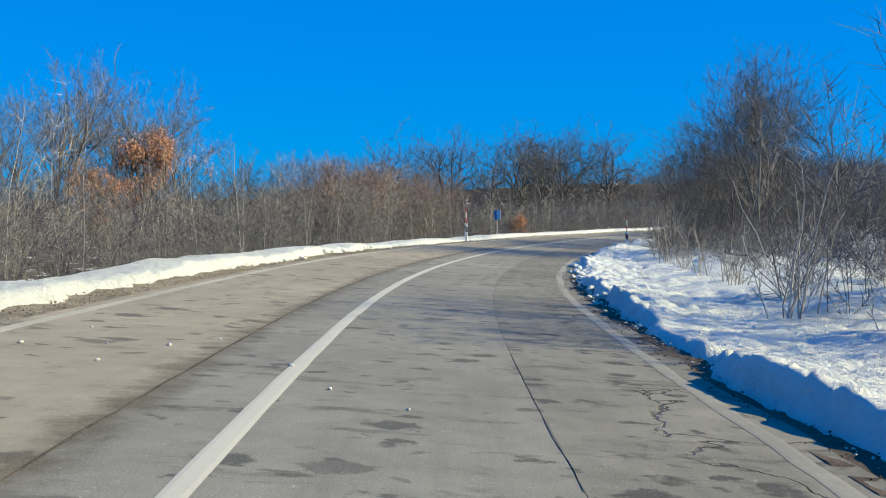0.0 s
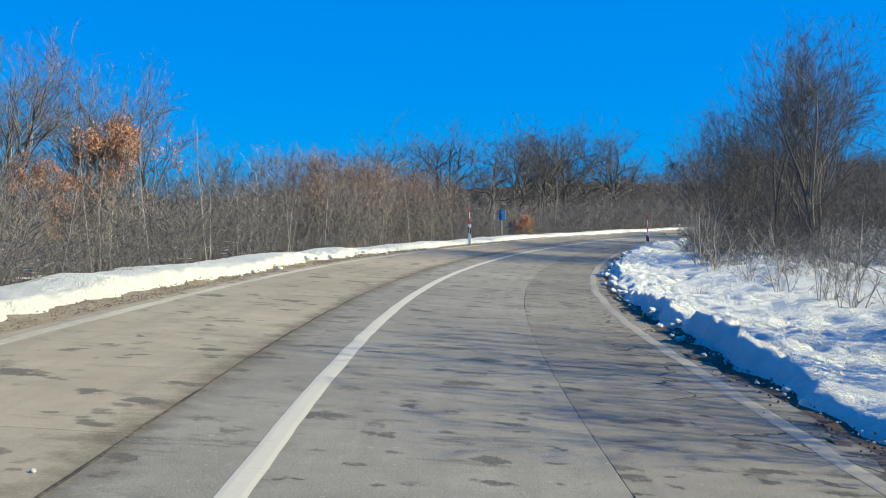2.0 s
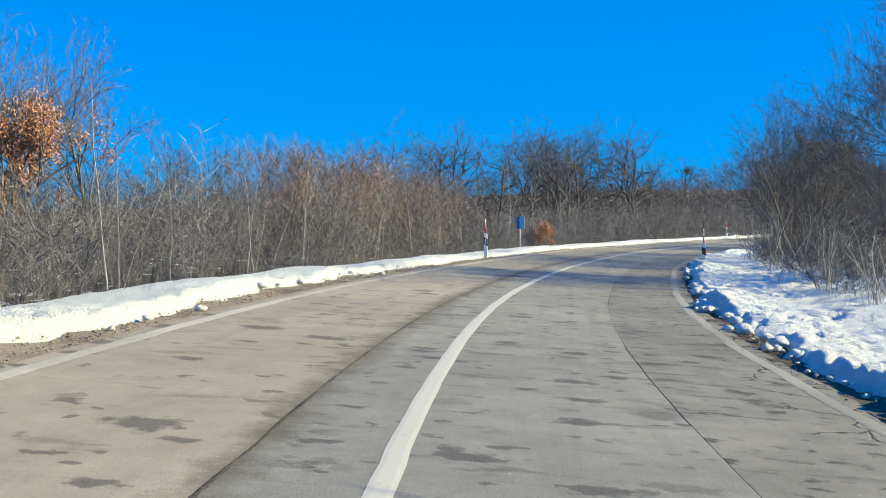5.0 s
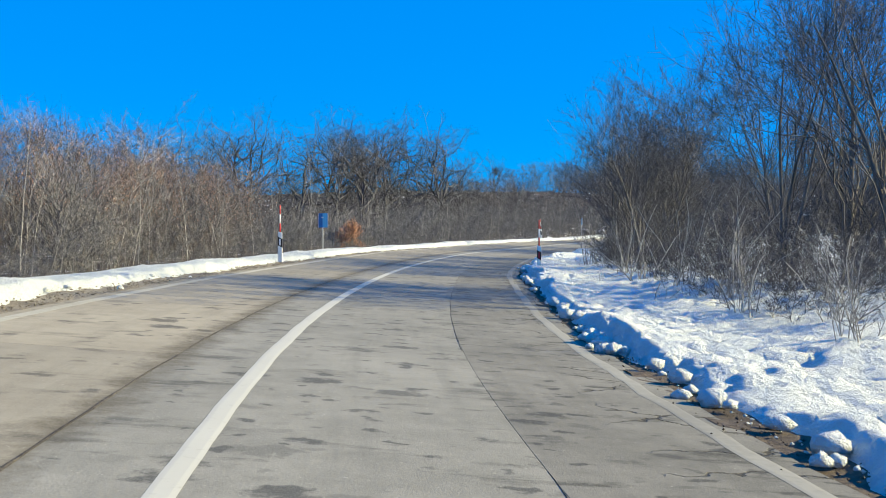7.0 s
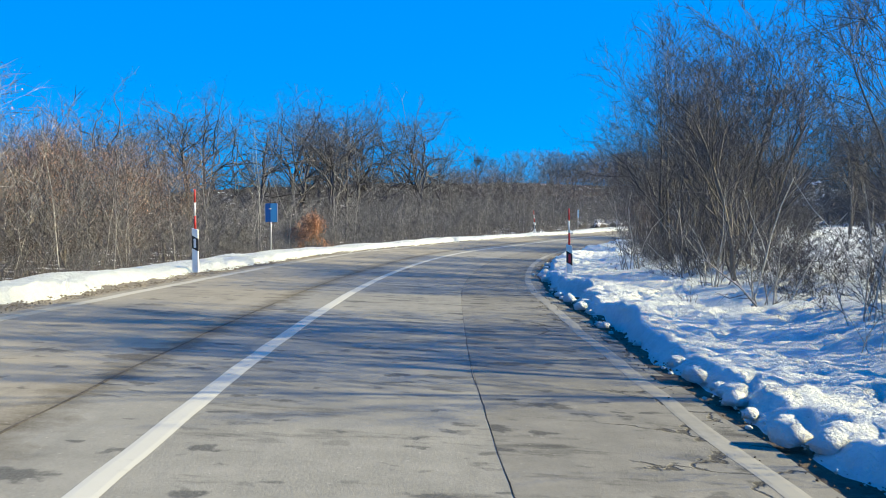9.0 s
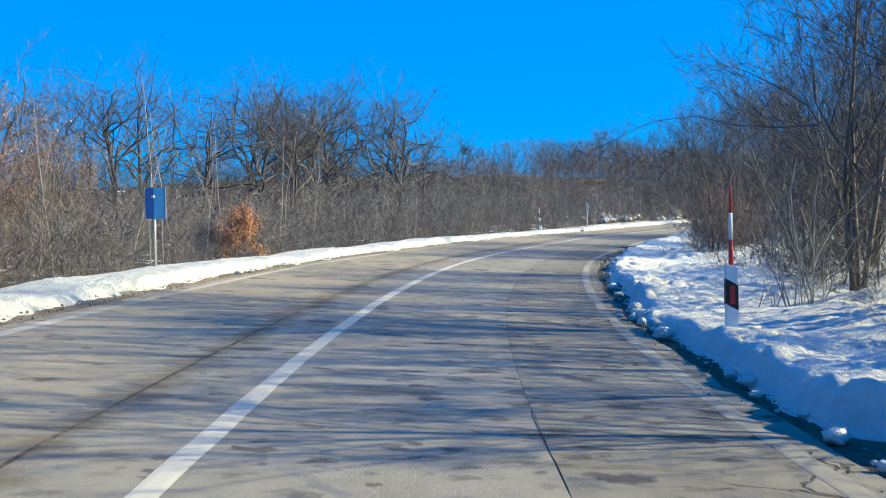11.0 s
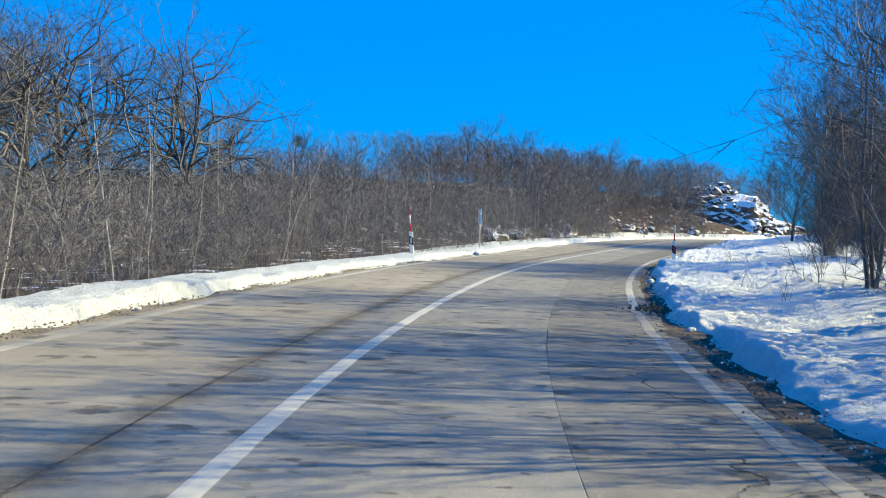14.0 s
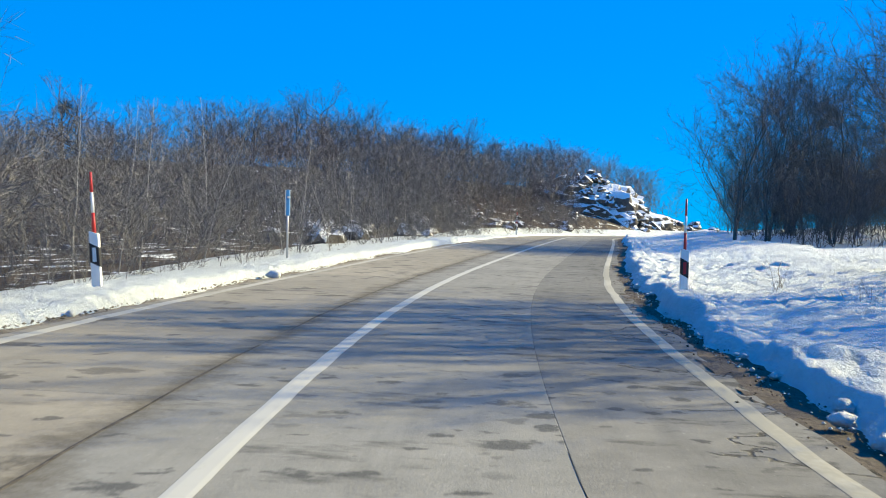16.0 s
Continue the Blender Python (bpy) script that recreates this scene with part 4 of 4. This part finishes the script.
ridge = plant("slender_tree", *oak(45, 6.6, 0.55, 0.2, 0.4, 6, False, 1.1, 0.05, 0.8)[:2], BARK_DARK, BARK_DARK, "thin leafless tree standing above the hillside brush", "tree", "slender trees", stand(141, -19, 0.95, 0))
for u, s, f, w in ((146, -24, 0.85, 40), (151, -21, 0.9, 100), (154, -18, 0.8, 170), (158, -20, 0.95, 220), (162, -17, 0.85, 280), (166, -19, 0.95, 330), (170, -16, 0.85, 20), (174, -18, 0.9, 80), (132, -17, 0.8, 130)):
    set_copy(ridge, stand(u, s, f, w))

# trees that keep their dry leaves
t_, c_, ends = oak(51, 5.4, 0.5, 0.15, 0.14, 8)
autumn = plant("oak_tree", t_, c_, BARK_OAK, BARK_OAK, "young oak still holding dry russet leaves", "tree", "leafy oaks", stand(39.2, -13.2, 1.05, 0))
part("leaves", leaves_mesh(np.random.default_rng(5), ends[ends[:, 2] > 1.2], 0.085, 8500, 0.10), LEAF, autumn, "dry russet oak leaves")
set_copy(autumn, stand(36.5, -12.5, 0.7, 140))
set_copy(autumn, stand(70, -15.5, 1.0, 60))
t_, c_, ends = oak(52, 1.55, 0.9, 0.15, 0.08, 10, False, 1.5)
bush = plant("oak_bush", t_, c_, BARK_OAK, BARK_OAK, "small bush covered with dry russet leaves beside the road", "bush", "", stand(68.2, -5.1, 0.85, 0) @ Matrix.Diagonal((0.78, 0.78, 1.0, 1)))
part("leaves", leaves_mesh(np.random.default_rng(6), ends, 0.075, 5200, 0.08), LEAF, bush, "dry russet leaves")

# pale front stems that can be told apart, behind the outer snow bank
rng = np.random.default_rng(77)
stems = [plant("sapling", *sapling(300 + k, 4.2, 14, 7, 0.12, 0.017), BARK_PALE, BARK_BROWN, "pale thin-stemmed leafless sapling behind the snow bank", "sapling", "front saplings", stand(10 + 3 * k, -6.2, 0.8, 30 * k)) for k in range(5)]
for k in range(70):
    u = 24 + 105 * (k + rng.uniform(0, 1)) / 70
    tall = 0.75 if u < 56 else 0.9
    set_copy(stems[k % 5], stand(u, -rng.uniform(5.6, 7.2), tall * rng.uniform(0.75, 1.15), rng.uniform(0, 360)))

shrubs = [plant("shrub", *shrub(400 + k, 2.0, 10, 9), BARK_PALE, BARK_BROWN, "leafless many-stemmed shrub growing through the snow", "shrub", "edge shrubs", stand(14 + 4 * k, 6.2, 0.8, 60 * k), 4) for k in range(4)]
for k, (u, s, f) in enumerate(((16, 5.6, 1.2), (18.5, 6.4, 1.0), (24, 6.4, 0.7), (29, 6.2, 0.65), (33.5, 6.0, 0.75), (35.5, 6.6, 0.8), (37.3, 5.9, 0.9), (40, 6.3, 1.1), (43.5, 6.2, 1.1), (46, 5.8, 1.2), (50, 6.0, 1.1), (54, 6.3, 1.1), (58.5, 5.7, 1.2), (61, 6.4, 0.9), (64, 6.5, 0.9),
                               (66, 6.6, 0.9), (79, 5.9, 1.2), (81, 6.2, 1.3), (99, 7.9, 0.35), (101, 8.3, 0.4))):
    set_copy(shrubs[k % 4], stand(u, s, f, 47 * k))


# dry weeds standing in the snow
weeds = [plant("dry_weed", *shrub(430 + k, 0.6, 5, 5), BARK_PALE, BARK_PALE, "dry brown weed stalks standing out of the snow", "weed", "snow weeds", stand(90 + 2 * k, 5.4 + k, 1.0, 0, 0.1), 3) for k in range(3)]
rng = np.random.default_rng(21)
for k in range(26):
    set_copy(weeds[k % 3], stand(float(rng.uniform(26, 104)), float(rng.uniform(5.0, 8.5)), float(rng.uniform(0.6, 1.2)), 33 * k, 0.1))

# ---- roadside posts and signs ----
def delineator(u, side, reflector, lean, turn, height=0.98):
    """A plastic marker post with a slanting black band, a reflector and a striped snow pole on top."""
    ob = tagged(new("delineator_post"), "white plastic marker post with black band and striped snow pole", "marker post", "marker posts")
    bm = bmesh.new()
    box(bm, -0.06, 0.06, -0.035, 0.035, 0, height, 0.012)
    for v in bm.verts:
        if v.co.z > height - 0.05:
            v.co.z += -0.03 + 0.45 * (0.06 - v.co.x) * 0.7
    part("post", bm, WHITE, ob)
    bm = bmesh.new()
    box(bm, -0.0625, 0.0625, -0.0375, 0.0375, height - 0.42, height - 0.17, 0.010)
    for v in bm.verts:
        v.co.z += -0.55 * v.co.x
    part("band", bm, BLACK, ob, "slanting black band")
    bm = bmesh.new()
    box(bm, -0.024, 0.024, -0.043, -0.036, height - 0.385, height - 0.205, 0.003)
    part("reflector", bm, reflector, ob, "rectangular reflector")
    z = height - 0.02
    for k, mat in enumerate((RED, WHITE, RED)):
        bm = bmesh.new()
        r0, r1 = 0.024 - 0.003 * k, 0.024 - 0.003 * (k + 1)
        made = bmesh.ops.create_cone(bm, cap_ends=True, segments=12, radius1=r0, radius2=r1, depth=0.26)["verts"]
        bmesh.ops.translate(bm, verts=made, vec=(0, 0, z + 0.13 + 0.26 * k))
        pole = part("snow_pole", bm, mat, ob, "red pole band" if mat is RED else "white pole band")
        for f in pole.data.polygons:
            f.use_smooth = True
    p = at(u, side)
    x, y = flat_xy(u, side)
    ob.matrix_basis = Matrix.Translation((float(x), float(y), float(road_z(u, side)) - 0.12)) @ pose(0, 0, 0, lean[0], lean[1], turn)
    return ob


delineator(54.5, 3.92, REFLECT_RED, (0, -1.5), -6)
delineator(52.4, -3.5, REFLECT_WHITE, (0, -1.5), -6)
delineator(99.0, -3.74, REFLECT_WHITE, (0, -5.0), -26)
delineator(102.0, 4.02, REFLECT_RED, (0, 0.5), -26)
delineator(147.5, -3.3, REFLECT_WHITE, (0, 0.5), -40)


def chevron_sign(u, side, panel_w, panel_h, top, turn):
    """Two blue plates set in a V on a steel post, seen half from the edge."""
    ob = tagged(new("road_sign"), "blue folded plate sign on a thin steel post in the snow", "road sign", "blue signs")
    bm = bmesh.new()
    made = bmesh.ops.create_cone(bm, cap_ends=True, segments=14, radius1=0.024, radius2=0.024, depth=top)["verts"]
    bmesh.ops.translate(bm, verts=made, vec=(0, 0, top / 2))
    post = part("post", bm, STEEL, ob, "galvanised steel post")
    for f in post.data.polygons:
        f.use_smooth = True
    for sgn in (-1, 1):
        bm = bmesh.new()
        box(bm, 0.0, panel_w, -0.006, 0.006, top - panel_h, top + 0.02, 0.004)
        plate = part("plate", bm, BLUE, ob, "blue enamelled plate")
        plate.matrix_basis = pose(0.0, -0.03, 0, 0, 0, 180 - 28 if sgn < 0 else 20)
        bm = bmesh.new()
        box(bm, panel_w, panel_w + 0.022, -0.011, 0.011, top - panel_h, top + 0.02, 0.004)
        part("rim", bm, STEEL, plate, "bare metal rim")
        bm = bmesh.new()
        box(bm, -0.035, 0.035, 0.006, 0.03, top - panel_h * 0.3, top - panel_h * 0.3 + 0.04, 0.005)
        part("clamp", bm, STEEL, plate)
    x, y = flat_xy(u, side)
    ob.matrix_basis = Matrix.Translation((float(x), float(y), float(road_z(u, side)) - 0.1)) @ pose(0, 0, 0, 0, -1.5, turn)
    return ob


chevron_sign(61.8, -4.4, 0.19, 0.52, 1.55, -8)
chevron_sign(107.6, -3.95, 0.07, 0.55, 1.75, 40)


# ---- stones, snow clumps and crumbs ----
def lump(seed, rough=0.28, detail=3):
    bm = bmesh.new()
    bmesh.ops.create_icosphere(bm, subdivisions=detail, radius=1.0)
    off = Vector((seed * 7.3, seed * 3.1, seed * 1.7))
    for v in bm.verts:
        n = v.co.normalized()
        v.co = n * (1 + rough * noise.fractal(n * 1.6 + off, 1.0, 2.0, 4) + 0.4 * rough * noise.noise(n * 5 + off))
        v.co.z = max(v.co.z, -0.55) * 0.8
    me = bpy.data.meshes.new("clump")
    bm.to_mesh(me)
    bm.free()
    for f in me.polygons:
        f.use_smooth = True
    return me


clumps = [lump(k + 1, 0.42, 2) for k in range(6)]
for me in clumps:
    me.materials.append(SNOW)
rng = np.random.default_rng(9)


def clump(u, side, r, dz=0.0, label="broken lump of ploughed snow lying beside the road", group="snow lumps"):
    ob = tagged(new("snow_lump", clumps[int(rng.integers(0, 6))]), label, "snow lump", group)
    x, y = flat_xy(u, side)
    ob.matrix_basis = Matrix.Translation((float(x), float(y), float(road_z(u, side)) + dz + r * 0.36)) @ pose(0, 0, 0, 0, 0, float(rng.uniform(0, 360))) @ Matrix.Diagonal((r, r * float(rng.uniform(0.7, 1.1)), r * float(rng.uniform(0.7, 1.0)), 1))


for u, side, r in ((30.1, 3.45, 0.12), (30.4, 3.3, 0.07), (29.2, 3.6, 0.08), (33.6, 3.3, 0.10), (33.9, 3.2, 0.06), (34.2, 3.35, 0.09), (28.0, 3.5, 0.06), (27.2, 3.55, 0.10), (35.1, 3.4, 0.09), (35.0, 3.65, 0.14), (34.6, 3.5, 0.11), (57.6, 3.35, 0.08), (58.1, 3.45, 0.10), (57.9, 3.2, 0.05), (71.2, 4.05, 0.13), (71.6, 4.3, 0.2), (70.3, 3.7, 0.08)):
    clump(u, side, r)
for k in range(170):
    u = float(rng.uniform(15, 112))
    clump(u, 3.34 + 0.2 * float(smooth(55, 68, u)) + abs(float(rng.normal(0, 0.16))), 0.02 + 0.085 * float(rng.uniform(0, 1)) ** 2.5, 0.01)
for k in range(40):  # larger blocks lying along the ploughed edge
    u = float(rng.choice([21.0, 27.5, 31.0, 38.0, 47.0, 57.5, 66.0, 73.0, 90.0])) + float(rng.normal(0, 1.3))
    clump(u, 3.4 + 0.2 * float(smooth(55, 68, u)) + 0.3 * float(rng.uniform(0, 1)), float(rng.uniform(0.06, 0.13)), 0.03)
for k in range(22):  # a heap of blocks pushed onto the road's edge
    clump(33.0 + 2.4 * float(rng.uniform(0, 1)), float(rng.uniform(3.28, 3.85)), float(rng.uniform(0.05, 0.12)), 0.01)
for k in range(80):
    u = float(rng.choice([27.0, 30.5, 33.5, 36.0, 41.0, 46.5])) + float(rng.normal(0, 0.7)) if k < 50 else float(rng.uniform(50, 112))
    clump(u, -3.5 - abs(float(rng.normal(0, 0.3))), 0.035 + 0.075 * float(rng.uniform(0, 1)) ** 2, 0.02)
for k in range(16):
    clump(float(rng.uniform(24, 110)), -3.12 - abs(float(rng.normal(0, 0.08))), float(rng.uniform(0.03, 0.07)))
clump(104.0, -3.0, 0.14)
for u, side, r in ((10.2, -0.05, 0.045), (9.9, -1.45, 0.04), (10.6, -2.3, 0.05), (10.0, -2.6, 0.06), (9.2, 0.35, 0.04), (11.0, -1.2, 0.05), (8.6, 0.9, 0.03), (12.0, -2.2, 0.03), (10.9, -1.7, 0.03), (11.6, -0.9, 0.03), (9.5, -2.5, 0.04)):
    clump(u, side, r * 0.5, 0.0, "crumb of trodden snow on the concrete", "snow crumbs")


def scatter(name, label, category, mat, count, place, size, seed):
    """Uncountable small stones in one mesh."""
    rs = np.random.default_rng(seed)
    u, s = place(rs, count)
    x, y = flat_xy(u, s)
    z = road_z(u, s)
    r = size * rs.uniform(0.35, 1.0, count) ** 2
    base = np.array([[1, 0, 0], [-1, 0, 0], [0, 1, 0], [0, -1, 0], [0, 0, 0.7], [0, 0, -0.7]])
    v = base[None] * rs.uniform(0.6, 1.2, (count, 6, 3)) * r[:, None, None]
    w = rs.uniform(0, 6.28, count)[:, None]
    v = np.stack([v[..., 0] * np.cos(w) - v[..., 1] * np.sin(w), v[..., 0] * np.sin(w) + v[..., 1] * np.cos(w), v[..., 2]], -1)
    v = v + np.stack([x, y, z + r * 0.35 + 0.004], -1)[:, None]
    f = np.array([[0, 2, 4], [2, 1, 4], [1, 3, 4], [3, 0, 4], [2, 0, 5], [1, 2, 5], [3, 1, 5], [0, 3, 5]])
    me = mesh_of(name, v.reshape(-1, 3), [(f[None] + (np.arange(count) * 6)[:, None, None]).reshape(-1, 3)], mat, sharp=True)
    return tagged(new(name, me), label, category, kind="stuff")


scatter("gravel", "loose small stones along the gravel verge", "gravel", GRAVEL, 6500, lambda rs, n: (rs.uniform(8, 115, n), -3.05 - np.abs(rs.normal(0, 0.28, n))), 0.024, 1)
scatter("clods", "small clods of mud along the snow edge", "mud", MUD, 4200, lambda rs, n: (rs.uniform(6, 110, n), 3.46 + rs.normal(0, 0.14, n)), 0.017, 2)
scatter("clods", "heap of dark mud clods dragged onto the road edge", "mud", MUD, 380, lambda rs, n: (rs.normal(86.0, 0.4, n), 3.42 + rs.normal(0, 0.2, n)), 0.046, 3)
scatter("snow_crumbs", "crumbs of snow fallen from the ploughed edge", "snow", SNOW, 1500, lambda rs, n: (rs.uniform(6, 110, n), 3.44 + np.abs(rs.normal(0, 0.13, n))), 0.024, 4)

# rock mound beyond the bend
mound = tagged(new("rock_mound"), "snow-dusted mound of broken rock beside the bend", "rock mound")
rocks = [lump(20 + k, 0.5, 2) for k in range(5)]
for me in rocks:
    me.name = "rock"
    me.materials.append(STONE_SNOWY)
    for f in me.polygons:
        f.use_smooth = False
mx, my = 65.0, 182.4
mu, ms = to_road(np.array([mx]), np.array([my]))
mz = float(road_z(mu, ms)[0])
mound.matrix_basis = Matrix.Translation((mx, my, mz - 0.2)) @ Matrix.Scale(1.14, 4)
rs = np.random.default_rng(15)
for k in range(298):
    a, b = rs.normal(0, 1, 2)
    px, py = rs.uniform(-13.5, 6.6), rs.uniform(-4, 4)
    h = 6.0 * max(0.0, 1 - (abs(px) / (7.2 if px > 0 else 14.5)) ** 1.4) * max(0.1, 1 - (abs(py) / 5) ** 2)
    r = rs.uniform(0.25, 0.68)
    rock = new("rock", rocks[k % 5])
    rock.parent = mound
    th = -math.radians(38)
    rock.matrix_basis = Matrix.Translation((px * math.cos(th) - py * math.sin(th), px * math.sin(th) + py * math.cos(th), h - 0.4 + rs.normal(0, 0.15))) @ pose(0, 0, 0, rs.uniform(-15, 15), rs.uniform(-15, 15), rs.uniform(0, 360)) @ Matrix.Diagonal((r * rs.uniform(0.9, 1.8), r * rs.uniform(0.6, 1.1), r * rs.uniform(0.6, 1.2), 1))
bm = bmesh.new()
bmesh.ops.create_icosphere(bm, subdivisions=5, radius=1.0)
for v in bm.verts:
    n = v.co.normalized()
    k = 1 + 0.2 * noise.fractal(n * 2.2, 1.0, 2.0, 4) + 0.07 * noise.noise(n * 17)
    q = Vector((n.x * (7.0 if n.x > 0 else 13.6) * k, n.y * 4.6 * k, max(n.z, -0.1) * 4.8 * k))
    v.co = Matrix.Rotation(-math.radians(38), 3, "Z") @ q
core = part("core", bm, STONE_SNOWY, mound)
for k in range(84):
    u, s = rs.uniform(118, 158) if k < 40 else rs.uniform(154, 186), -rs.uniform(6.2, 11.5)
    ob = tagged(new("boulder", rocks[k % 5]), "snow-capped boulder among the roadside brush", "boulder", "roadside boulders")
    ob.matrix_basis = stand(u, s, rs.uniform(0.25, 0.7), rs.uniform(0, 360), 0.1)
